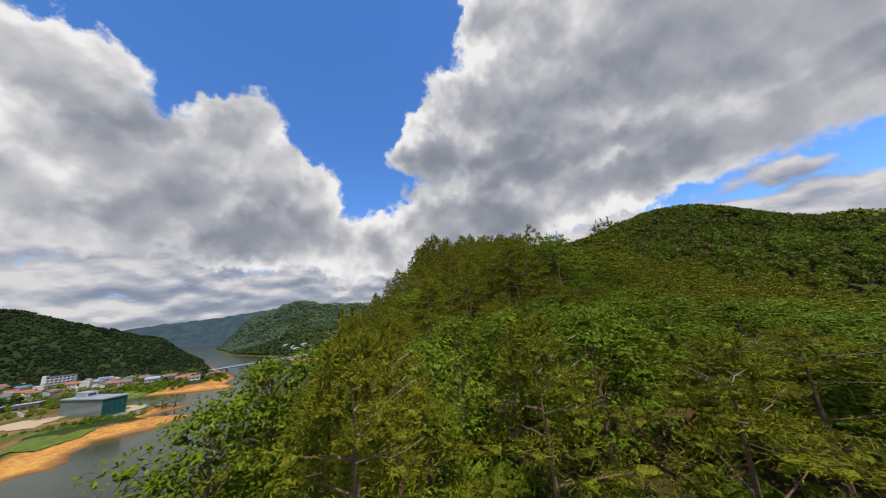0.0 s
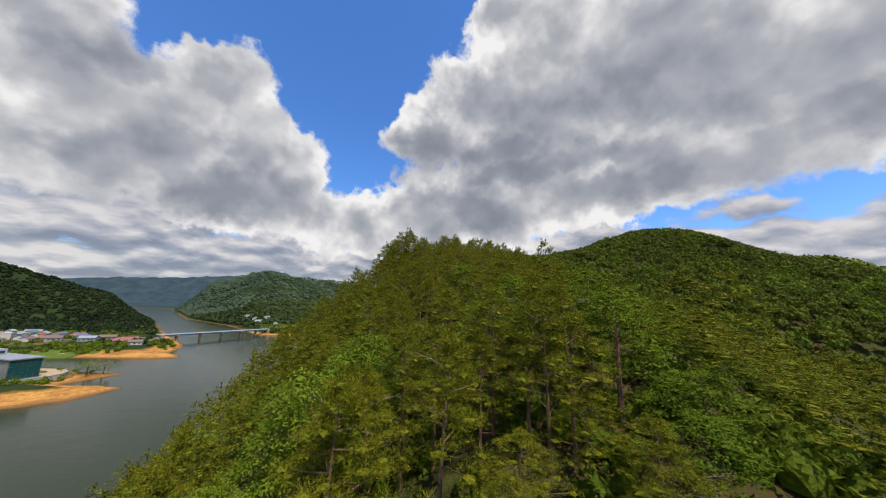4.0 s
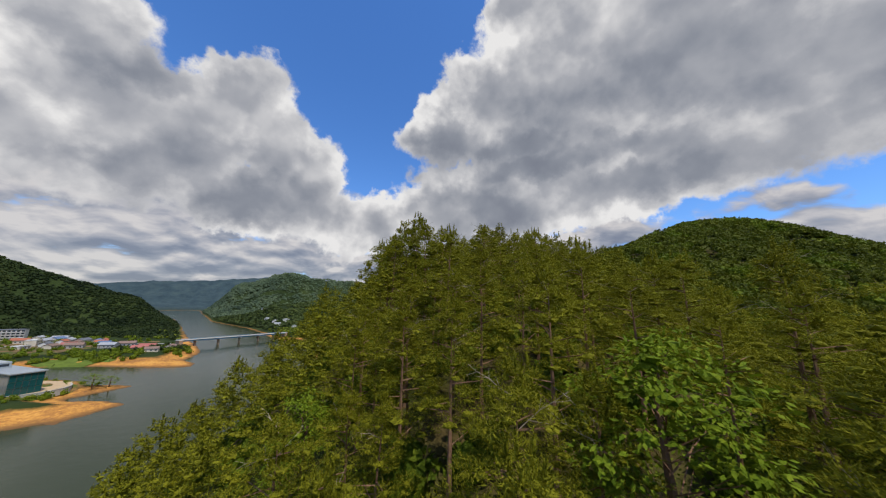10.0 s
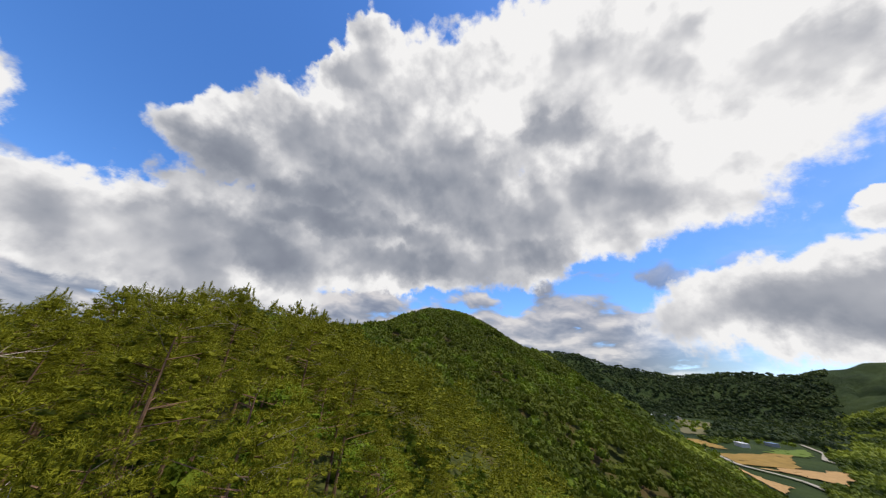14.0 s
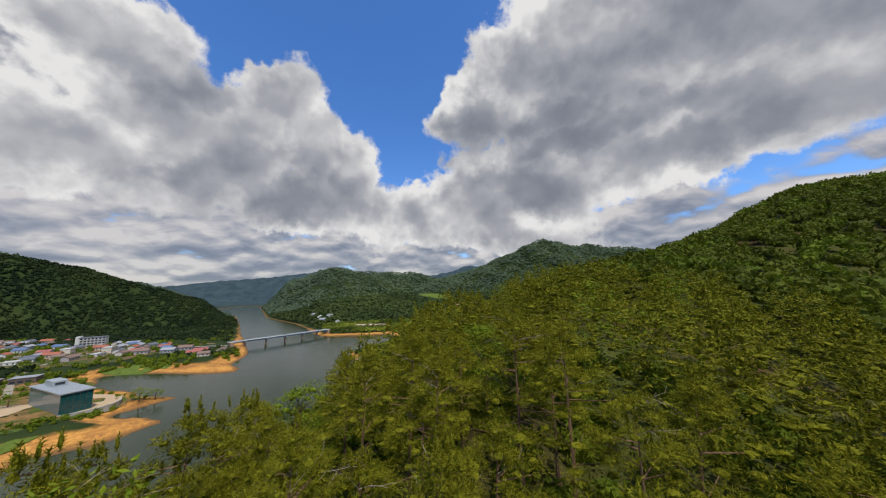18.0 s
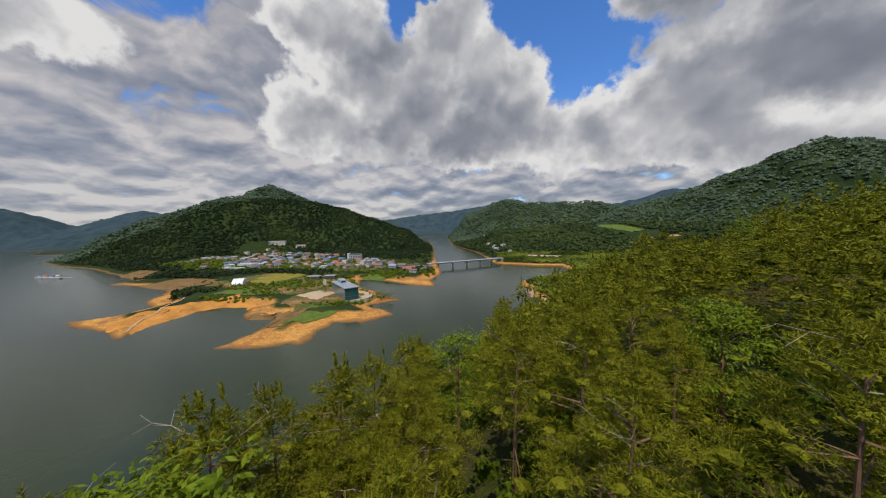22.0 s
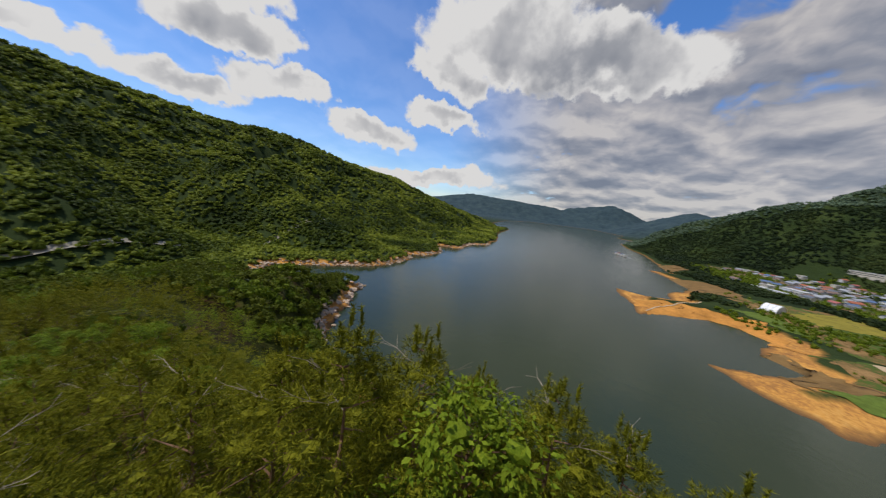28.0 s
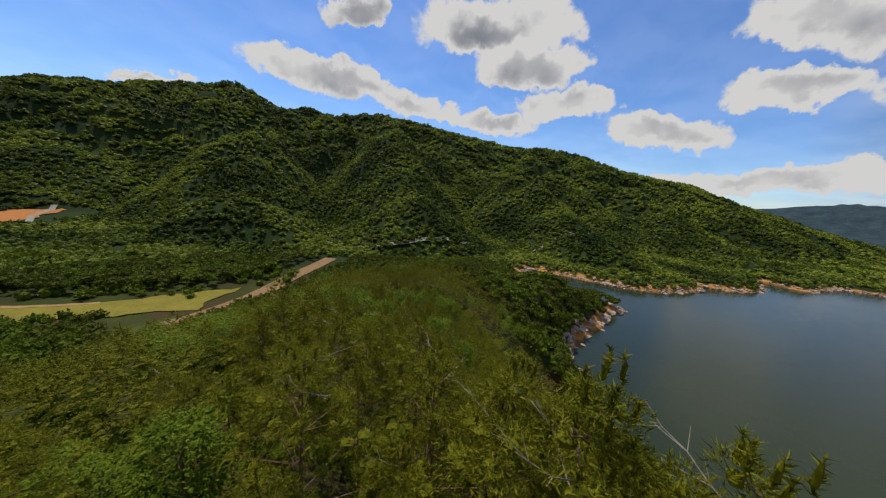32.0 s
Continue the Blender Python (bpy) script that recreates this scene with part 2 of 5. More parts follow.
def bump(nodes, links, p, height, strength, distance):
    b = nodes.new("ShaderNodeBump")
    b.inputs["Strength"].default_value, b.inputs["Distance"].default_value = strength, distance
    links.new(height, b.inputs["Height"])
    links.new(b.outputs[0], p.inputs["Normal"])


def foliage(name, dark, mid, light, patch=0.02, isle=0.42, grain=9.0, stands=0.62):
    """Leaves: colour varies from tree to tree, from clump to clump and over stands of wood; a high stands value paints
    in cloud shade.
    """
    m, nodes, links, p = material(name, 0.55)
    p.inputs["Specular IOR Level"].default_value = 0.08
    geo = nodes.new("ShaderNodeNewGeometry")
    info = nodes.new("ShaderNodeObjectInfo")
    stand = noise_node(nodes, links, patch, 3.0)
    a = math_node(nodes, links, "MULTIPLY", geo.outputs["Random Per Island"], isle)
    b = math_node(nodes, links, "MULTIPLY", info.outputs["Random"], 0.22)
    c = math_node(nodes, links, "ADD", math_node(nodes, links, "MULTIPLY", math_node(nodes, links, "SUBTRACT", stand.outputs["Fac"], 0.5), stands), 0.31)
    tuft = noise_node(nodes, links, grain, 5.0, 0.7)
    d = math_node(nodes, links, "MULTIPLY", math_node(nodes, links, "SUBTRACT", tuft.outputs["Fac"], 0.5), 0.9)
    s = math_node(nodes, links, "ADD", math_node(nodes, links, "ADD", math_node(nodes, links, "ADD", a, b), c), d)
    bump(nodes, links, p, tuft.outputs["Fac"], 0.9, 0.5 / grain)
    r = ramp(nodes, [(0.15, dark), (0.55, mid), (0.95, light)])
    links.new(s, r.inputs[0])
    links.new(r.outputs[0], p.inputs["Base Color"])
    tr = nodes.new("ShaderNodeBsdfTranslucent")
    links.new(r.outputs[0], tr.inputs[0])
    mx = nodes.new("ShaderNodeMixShader")
    mx.inputs[0].default_value = 0.25
    links.new(p.outputs[0], mx.inputs[1])
    links.new(tr.outputs[0], mx.inputs[2])
    links.new(mx.outputs[0], nodes["Material Output"].inputs[0])
    return m


PINE = foliage("pine_needles", (0.026, 0.031, 0.002), (0.116, 0.122, 0.006), (0.232, 0.228, 0.014), 0.05, 0.85)
# Darkened copies of PINE and BROAD: the slopes' cloud shadow is in their colour.
HILL = foliage("shade_toned_needles", (0.026, 0.040, 0.004), (0.066, 0.084, 0.007), (0.130, 0.150, 0.015), 0.03, 0.42, 2.0)
HILL_OAK = foliage("shade_toned_leaves", (0.032, 0.060, 0.004), (0.085, 0.125, 0.008), (0.165, 0.210, 0.016), 0.03, 0.42, 2.0)
BROAD = foliage("broad_leaves", (0.044, 0.080, 0.004), (0.115, 0.172, 0.008), (0.215, 0.275, 0.018), 0.05)
# High stand contrast puts light and cloud-shaded patches into the slope colour.
WOODS = foliage("wooded_slope", (0.024, 0.040, 0.005), (0.090, 0.120, 0.013), (0.230, 0.265, 0.030), 0.013, 0.34, 0.9, 2.6)
# Cloud shadow on the peninsula hill is painted in as this dark base colour.
DARKWOODS = foliage("shade_toned_slope", (0.012, 0.022, 0.009), (0.028, 0.044, 0.013), (0.072, 0.095, 0.022), 0.008, 0.22, 0.7, 1.7)
# Paler and bluer leaf colour with aerial haze painted into it.
HAZEWOODS = foliage("haze_tinted_slope", (0.075, 0.112, 0.072), (0.115, 0.160, 0.092), (0.165, 0.210, 0.108), 0.006, 0.2, 0.4, 1.2)
FARWOODS = foliage("far_wooded_slope", (0.032, 0.052, 0.018), (0.066, 0.092, 0.026), (0.118, 0.150, 0.038), 0.008, 0.25, 0.5, 1.6)


def ground_material():
    """Forest floor and grass above, bare orange clay and pale stones along the drawn-down shore, painted haze on the
    far hills.
    """
    m, nodes, links, p = material("ground_soil", 0.95)
    p.inputs["Specular IOR Level"].default_value = 0.1
    geo = nodes.new("ShaderNodeNewGeometry")
    sep = nodes.new("ShaderNodeSeparateXYZ")
    links.new(geo.outputs["Position"], sep.inputs[0])
    n1, n2, n3 = noise_node(nodes, links, 0.05, 5.0), noise_node(nodes, links, 0.6, 5.0), noise_node(nodes, links, 0.012, 4.0)
    green = ramp(nodes, [(0.3, (0.085, 0.045, 0.022)), (0.5, (0.055, 0.060, 0.014)), (0.75, (0.09, 0.105, 0.02))])
    links.new(n1.outputs["Fac"], green.inputs[0])
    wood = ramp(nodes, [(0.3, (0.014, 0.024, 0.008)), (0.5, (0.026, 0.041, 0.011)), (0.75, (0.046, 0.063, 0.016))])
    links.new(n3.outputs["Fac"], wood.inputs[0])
    # Blue of the air in front of far mountains, painted as ground colour.
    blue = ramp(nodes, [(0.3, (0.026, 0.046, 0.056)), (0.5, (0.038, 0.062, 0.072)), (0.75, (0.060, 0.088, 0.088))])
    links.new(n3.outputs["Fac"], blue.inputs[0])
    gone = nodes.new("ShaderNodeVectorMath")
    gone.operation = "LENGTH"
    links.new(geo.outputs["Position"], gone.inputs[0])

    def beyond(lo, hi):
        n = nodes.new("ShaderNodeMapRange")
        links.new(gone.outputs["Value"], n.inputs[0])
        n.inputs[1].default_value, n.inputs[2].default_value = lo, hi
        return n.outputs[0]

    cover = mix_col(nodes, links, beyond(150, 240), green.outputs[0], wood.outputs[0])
    # Painted haze: the base colour goes over to blue with distance.
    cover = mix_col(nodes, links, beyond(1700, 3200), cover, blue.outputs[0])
    clay = ramp(nodes, [(0.30, (0.17, 0.085, 0.040)), (0.45, (0.38, 0.175, 0.048)), (0.56, (0.55, 0.27, 0.062)), (0.72, (0.64, 0.38, 0.12))])
    layer = math_node(nodes, links, "SINE", math_node(nodes, links, "ADD", math_node(nodes, links, "MULTIPLY", sep.outputs["Z"], 5.5), math_node(nodes, links, "MULTIPLY", n1.outputs["Fac"], 14.0)))
    bands = math_node(nodes, links, "MULTIPLY", layer, 0.022)
    links.new(math_node(nodes, links, "ADD", bands, mix_col(nodes, links, 0.5, n1.outputs["Fac"], n2.outputs["Fac"])), clay.inputs[0])
    wobble = math_node(nodes, links, "ADD", math_node(nodes, links, "MULTIPLY", n1.outputs["Fac"], 3.0), math_node(nodes, links, "MULTIPLY", beyond(420, 700), 3.4))
    level = math_node(nodes, links, "ADD", sep.outputs["Z"], wobble)
    edge = nodes.new("ShaderNodeMapRange")
    links.new(level, edge.inputs[0])
    edge.inputs[1].default_value, edge.inputs[2].default_value = 5.0, 6.2
    wet = nodes.new("ShaderNodeMapRange")
    links.new(sep.outputs["Z"], wet.inputs[0])
    wet.inputs[1].default_value, wet.inputs[2].default_value = 0.15, 1.1
    shore = mix_col(nodes, links, wet.outputs[0], (0.16, 0.085, 0.035), clay.outputs[0])
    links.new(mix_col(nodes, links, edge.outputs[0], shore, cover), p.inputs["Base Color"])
    canopy = noise_node(nodes, links, 0.07, 6.0, 0.7)
    bump(nodes, links, p, math_node(nodes, links, "ADD", math_node(nodes, links, "MULTIPLY", n2.outputs["Fac"], 0.05), math_node(nodes, links, "MULTIPLY", canopy.outputs["Fac"], beyond(300, 1800))), 0.8, 9.0)
    return m


def water_material():
    m, nodes, links, p = material("lake_water", 0.14, 0.0, (0.055, 0.075, 0.050))
    n3 = noise_node(nodes, links, 0.004, 3.0)
    r = ramp(nodes, [(0.3, (0.020, 0.032, 0.015)), (0.7, (0.034, 0.044, 0.020))])
    links.new(n3.outputs["Fac"], r.inputs[0])
    links.new(r.outputs[0], p.inputs["Base Color"])
    p.inputs["IOR"].default_value = 1.33
    p.inputs["Specular IOR Level"].default_value = 0.36
    w1, w2 = noise_node(nodes, links, 0.9, 3.0), noise_node(nodes, links, 0.12, 3.0)
    s = math_node(nodes, links, "ADD", w1.outputs["Fac"], math_node(nodes, links, "MULTIPLY", w2.outputs["Fac"], 2.0))
    bump(nodes, links, p, s, 0.16, 0.35)
    return m


def plain(name, base, rough=0.7, metal=0.0, vary=0.25, scale=0.8):
    """A painted or built surface with dirt at two scales."""
    m, nodes, links, p = material(name, rough, metal)
    p.inputs["Specular IOR Level"].default_value = 0.5 if rough < 0.75 else 0.15
    n1, n2 = noise_node(nodes, links, scale, 5.0), noise_node(nodes, links, scale * 9, 4.0)
    f = mix_col(nodes, links, 0.4, n1.outputs["Fac"], n2.outputs["Fac"])
    r = ramp(nodes, [(0.3, tuple(c * (1 - vary) for c in base)), (0.7, tuple(min(1, c * (1 + vary)) for c in base))])
    links.new(f, r.inputs[0])
    links.new(r.outputs[0], p.inputs["Base Color"])
    bump(nodes, links, p, n2.outputs["Fac"], 0.15, 0.03)
    return m


GROUND, WATER = ground_material(), water_material()

# ---- the lie of the land ----
# Two shores with the reservoir between them: the village peninsula with the north, and the near ridge with the south and east.
PENINSULA = [(-1150, 4900), (-1150, 2700), (-1190, 2250), (-1069, 1809), (-600, 1150), (-330, 650), (-250, 500), (-190, 395), (-180, 345), (-158, 303), (-180, 301), (-213, 312), (-275, 318),
             (-256, 282), (-215, 262), (-163, 236), (-172, 210), (-138, 193), (-144, 168), (-167, 155), (-166, 139), (-155, 120), (-176, 106), (-202, 95),
             (-206, 113), (-208, 130), (-222, 147), (-243, 136), (-278, 163), (-302, 158), (-315, 138), (-305, 117), (-301, 98), (-284, 79), (-343, 79), (-384, 77),
             (-366, 101), (-374, 127), (-414, 140), (-462, 178), (-552, 178), (-618, 168), (-610, 200), (-973, 240), (-1139, 236), (-1395, 256), (-1480, 420),
             (-1800, 430), (-2069, 350), (-2700, 500), (-3500, 380), (-3620, -150), (-4900, -200), (-4900, 4900)]
MAINLAND = [(-1700, 4900), (-1650, 2900), (-1220, 2450), (-1017, 2235), (-455, 1046), (-268, 773), (-188, 620), (-148, 531), (-73, 519), (-28, 528), (-8, 470), (-30, 400), (-66, 369), (-44, 297),
            (-30, 270), (-45, 200), (-62, 100), (-74, 40), (-80, 0), (-84, -50), (-98, -85), (-123, -106), (-143, -112), (-187, -132), (-178, -150), (-148, -166),
            (-128, -190), (-150, -208), (-181, -222), (-205, -200), (-227, -178), (-247, -162), (-304, -155), (-322, -160), (-335, -176), (-348, -160), (-363, -151), (-400, -152), (-445, -172), (-459, -180), (-465, -150), (-472, -141), (-530, -150), (-560, -140), (-596, -119), (-650, -135), (-697, -127),
            (-990, -180), (-1281, -187), (-1420, -330), (-2500, -420), (-3450, -300), (-3550, 150), (-4900, 250), (-4900, -4900), (4900, -4900), (4900, 4900)]
# Ridge lines: east, north, height of the ground, half width of the slope.
RIDGES = [
    [(-135, -188, 7, 40), (-85, -150, 21, 62), (-38, -100, 32, 80), (-13, -60, 42, 92), (0, -28, 49, 96), (2, -18, 52.5, 100), (2, 4, 58, 106), (9, 17, 61.5, 112), (28, 40, 65, 124), (70, 66, 72, 145), (150, 92, 93, 190), (210, 108, 107, 215), (262, 112, 110, 225), (310, 108, 105, 225), (360, 102, 93, 220), (470, 80, 48, 180)],
    [(-38, -100, 30, 60), (-108, -116, 24, 46), (-165, -129, 11, 30)],
    [(150, 92, 84, 150), (100, 190, 46, 104), (42, 270, 30, 80), (-28, 345, 9, 36)],
    [(254, 115, 100, 200), (330, 300, 84, 190), (300, 500, 50, 190)],
    [(-1400, 264, 8, 90), (-1290, 420, 88, 200), (-1235, 494, 134, 260), (-1148, 610, 192, 330), (-1050, 682, 200, 330), (-920, 772, 176, 300), (-800, 810, 150, 270), (-566, 824, 72, 180), (-400, 770, 22, 100)],
    [(-1150, 640, 180, 300), (-1320, 904, 284, 450), (-1100, 1000, 190, 380), (-880, 1080, 120, 300)],
    [(-4300, 1500, 330, 1000), (-3400, 1150, 235, 800), (-3100, 1250, 255, 800), (-2700, 1400, 290, 800), (-2300, 1600, 310, 800), (-1900, 1500, 180, 700)],
    [(-4400, 0, 215, 600), (-4400, -500, 245, 600), (-4400, -1000, 280, 700), (-4420, -1300, 300, 700), (-4200, -1800, 190, 700)],
    [(-4400, 620, 330, 800), (-4400, 0, 215, 600)],
    [(-2750, 3500, 190, 700), (-2439, 3419, 200, 700), (-2103, 3635, 254, 700), (-1669, 3854, 292, 700), (-1142, 4042, 374, 800), (-900, 4100, 263, 700), (0, 4100, 250, 700), (337, 4186, 296, 700), (679, 4145, 362, 700), (931, 4095, 447, 700), (1052, 4066, 408, 700), (1400, 3900, 350, 700)],
    [(-754, 1744, 84, 260), (-619, 1796, 160, 320), (-425, 1852, 238, 400), (-312, 1874, 208, 380), (-85, 1898, 197, 380), (95, 1898, 190, 380), (234, 1886, 146, 380)],
    [(-440, 1080, 14, 80), (-290, 870, 44, 150), (-160, 860, 56, 190), (-60, 900, 62, 220), (140, 900, 66, 260), (300, 820, 60, 260)],
    [(250, 1700, 150, 400), (480, 1640, 215, 500), (640, 1600, 285, 560), (790, 1580, 350, 620), (930, 1620, 335, 620), (1150, 1500, 300, 600), (1400, 1200, 230, 600)],
    [(1700, 900, 260, 600), (1648, 378, 231, 560), (1679, 212, 236, 560), (1694, 18, 176, 500), (1681, -234, 142, 460), (1655, -381, 158, 460), (1607, -555, 154, 460), (1569, -658, 180, 480), (1480, -757, 200, 480), (1300, -810, 165, 480)],
    [(1150, -820, 165, 480), (900, -800, 180, 500), (640, -860, 182, 500), (470, -850, 205, 480), (315, -850, 232, 480), (240, -860, 244, 480), (170, -850, 226, 480), (60, -860, 216, 480), (-115, -840, 234, 490), (-280, -810, 214, 470), (-420, -750, 192, 440),
     (-560, -660, 190, 430), (-680, -640, 160, 410), (-850, -570, 142, 380), (-1000, -490, 98, 300), (-1120, -420, 64, 230), (-1281, -240, 10, 90)],
    [(-100, -780, 160, 260), (-80, -480, 132, 150), (-80, -330, 54, 100)],
    [(150, -780, 150, 240), (112, -450, 108, 130), (90, -330, 42, 90)],
    [(-330, -720, 140, 240), (-300, -420, 88, 130), (-290, -250, 24, 80)],
    [(330, -780, 150, 240), (330, -520, 70, 180)],
    [(-560, -660, 180, 220), (-520, -360, 66, 150), (-500, -230, 18, 80)],
    [(-860, -560, 130, 200), (-800, -330, 50, 140)],
    [(640, -820, 150, 280), (600, -480, 70, 200)],
]


def polygon_distance(px, py, poly):
    """Signed distance to a closed outline, positive inside."""
    best = np.full(px.shape, 1e18)
    inside = np.zeros(px.shape, bool)
    for (ax, ay), (bx, by) in zip(poly, poly[1:] + poly[:1]):
        dx, dy = bx - ax, by - ay
        s = np.clip(((px - ax) * dx + (py - ay) * dy) / (dx * dx + dy * dy), 0, 1)
        best = np.minimum(best, (px - ax - s * dx) ** 2 + (py - ay - s * dy) ** 2)
        if ay != by:
            inside ^= ((ay > py) != (by > py)) & (px < (bx - ax) * (py - ay) / (by - ay) + ax)
    d = np.sqrt(best)
    return np.where(inside, d, -d)


def wave(px, py, size, seed):
    """Cheap smooth noise from turned sine waves, about -1 to 1."""
    rng = random.Random(seed)
    out = np.zeros(px.shape)
    for k in range(6):
        a, ph, f = rng.uniform(0, 6.28), rng.uniform(0, 6.28), 6.28 / size * rng.uniform(0.6, 1.7)
        out += np.sin(px * math.cos(a) * f + py * math.sin(a) * f + ph + 1.3 * np.sin(px * math.sin(a + 1) * f * 0.7 + py * f * 0.6 * math.cos(a) + ph * 2))
    return out / 3.5


def shore_distance(px, py):
    jig = 3.0 * wave(px, py, 45, 3) + 1.6 * wave(px, py, 14, 4)
    d = np.maximum(polygon_distance(px, py, PENINSULA), polygon_distance(px, py, MAINLAND))
    return d + jig * np.clip(1 - np.hypot(px, py) / 3000, 0, 1)


def land(px, py):
    """Height of the ground."""
    px, py = np.asarray(px, float), np.asarray(py, float)
    sd = shore_distance(px, py)
    floor = np.where(sd > 0, np.minimum(sd * np.where((py < -60) | (px > -130), 0.34, 0.16), 4.0 + 0.012 * np.clip(sd, 0, 600)), np.maximum(sd * 0.25, -7))
    top, crest = np.zeros(px.shape), np.zeros(px.shape)
    soft = 9.0
    for number, line in enumerate(RIDGES):
        h, near_line = np.zeros(px.shape), np.zeros(px.shape)
        for (ax, ay, az, aw), (bx, by, bz, bw) in zip(line, line[1:]):
            dx, dy = bx - ax, by - ay
            s = np.clip(((px - ax) * dx + (py - ay) * dy) / (dx * dx + dy * dy), 0, 1)
            d = np.hypot(px - ax - s * dx, py - ay - s * dy)
            z, w = az + (bz - az) * s, aw + (bw - aw) * s
            if number == 0:  # the lake side of the near ridge is the steeper one
                w = np.where((px - ax) * dy - (py - ay) * dx < 0, w * 0.56, w)
            r0 = 9.0 if number == 0 else 6.0
            t = np.clip(1 - (np.sqrt(d * d + r0 * r0) - r0) / w, 0, 1)
            near_line = np.maximum(near_line, t)
            h = np.maximum(h, z * (0.55 * t + 0.45 * t * t * (3 - 2 * t)))
        crest = np.where(h > top, near_line, crest)
        q = np.clip(np.minimum(top, h) * 0.35, 0.01, soft)
        k = np.clip(0.5 + (top - h) / (2 * q), 0, 1)
        top = h + (top - h) * k + q * k * (1 - k)
    r = np.hypot(px, py)
    gully = (wave(px, py, 130, 7) * 0.10 + wave(px, py, 55, 8) * 0.05) * np.clip((1000 - r) / 500, 0.3, 1)
    top = top * (1 + gully * np.clip((r - 120) / 150, 0, 1))
    # spurs and gullies down the mountain sides, none on the crests
    folds = 0.50 * (np.abs(wave(px, py, 260, 17)) - 0.42) + 0.24 * (np.abs(wave(px, py, 105, 18)) - 0.42)
    folds = np.minimum(folds, 0.05)
    top = top * (1 + folds * np.clip((r - 230) / 160, 0, 1) * np.clip(1.25 * (1 - crest), 0, 1))
    ramp_up = np.clip((sd - 1) / (26 + 0.05 * r), 0, 1)
    near = np.hypot(px + 20, py + 10) < 160
    ramp_up = np.where(near, np.clip((sd - 1) / 20, 0, 1), ramp_up)
    return np.where(sd > 0, np.maximum(floor, top * (ramp_up ** 0.8)) + 0.3 * np.minimum(floor, 5), floor) + 0.25 * wave(px, py, 9, 11) * np.clip(sd / 6, 0, 1)


def mesh_from_arrays(name, verts, faces, mat, smooth=False):
    """A mesh of triangles or quads straight from arrays."""
    me = bpy.data.meshes.new(name)
    n, k = faces.shape
    me.vertices.add(len(verts))
    me.vertices.foreach_set("co", np.ascontiguousarray(verts, dtype=np.float32).ravel())
    me.loops.add(n * k)
    me.loops.foreach_set("vertex_index", np.ascontiguousarray(faces, dtype=np.int32).ravel())
    me.polygons.add(n)
    me.polygons.foreach_set("loop_start", np.arange(0, n * k, k, dtype=np.int32))
    me.polygons.foreach_set("loop_total", np.full(n, k, dtype=np.int32))
    me.polygons.foreach_set("use_smooth", np.full(n, smooth, dtype=bool))
    me.materials.append(mat)
    me.update(calc_edges=True)
    return me


def build_ground():
    rad = np.concatenate([np.arange(0.5, 60, 2.2), np.arange(60, 440, 2.4), np.arange(440, 1500, 9), np.arange(1500, 4901, 42)])
    ang = np.linspace(0, 2 * math.pi, 640, endpoint=False)
    rr, aa = np.meshgrid(rad, ang, indexing="ij")
    px, py = rr * np.sin(aa), rr * np.cos(aa)
    v = np.stack([px, py, land(px, py)], -1).reshape(-1, 3)
    i, j = np.meshgrid(np.arange(len(rad) - 1), np.arange(len(ang)), indexing="ij")
    n, j2 = len(ang), (j + 1) % len(ang)
    f = np.stack([i * n + j, i * n + j2, (i + 1) * n + j2, (i + 1) * n + j], -1).reshape(-1, 4)[:, ::-1]
    global HORIZON
    rise = (v[:, 2].reshape(rr.shape) - 72) / rr
    HORIZON = rad, np.maximum.accumulate(rise, axis=0)
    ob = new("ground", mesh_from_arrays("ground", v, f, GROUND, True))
    return tagged(ob, "wooded hills, valley floor and bare orange clay shores", "ground", kind="structure")


build_ground()


def in_sight(px, py, pz):
    """False on far slopes that turn away behind nearer hills, where no woods are needed."""
    rad, high = HORIZON
    r = np.hypot(px, py)
    i = np.clip(np.searchsorted(rad, r) - 4, 0, len(rad) - 1)
    j = np.round((np.arctan2(px, py) % (2 * math.pi)) / (2 * math.pi) * high.shape[1]).astype(int) % high.shape[1]
    return (pz + 14 - 72) / r > high[i, j] - 0.012


def build_water():
    ang = np.linspace(0, 2 * math.pi, 96, endpoint=False)
    v = np.stack([4880 * np.sin(ang), 4880 * np.cos(ang), np.zeros(96)], -1)
    me = bpy.data.meshes.new("water")
    me.from_pydata([tuple(p) for p in v], [], [tuple(range(95, -1, -1))])
    me.materials.append(WATER)
    return tagged(new("water", me), "calm grey-green reservoir water, drawn down low", "water", kind="structure")


build_water()

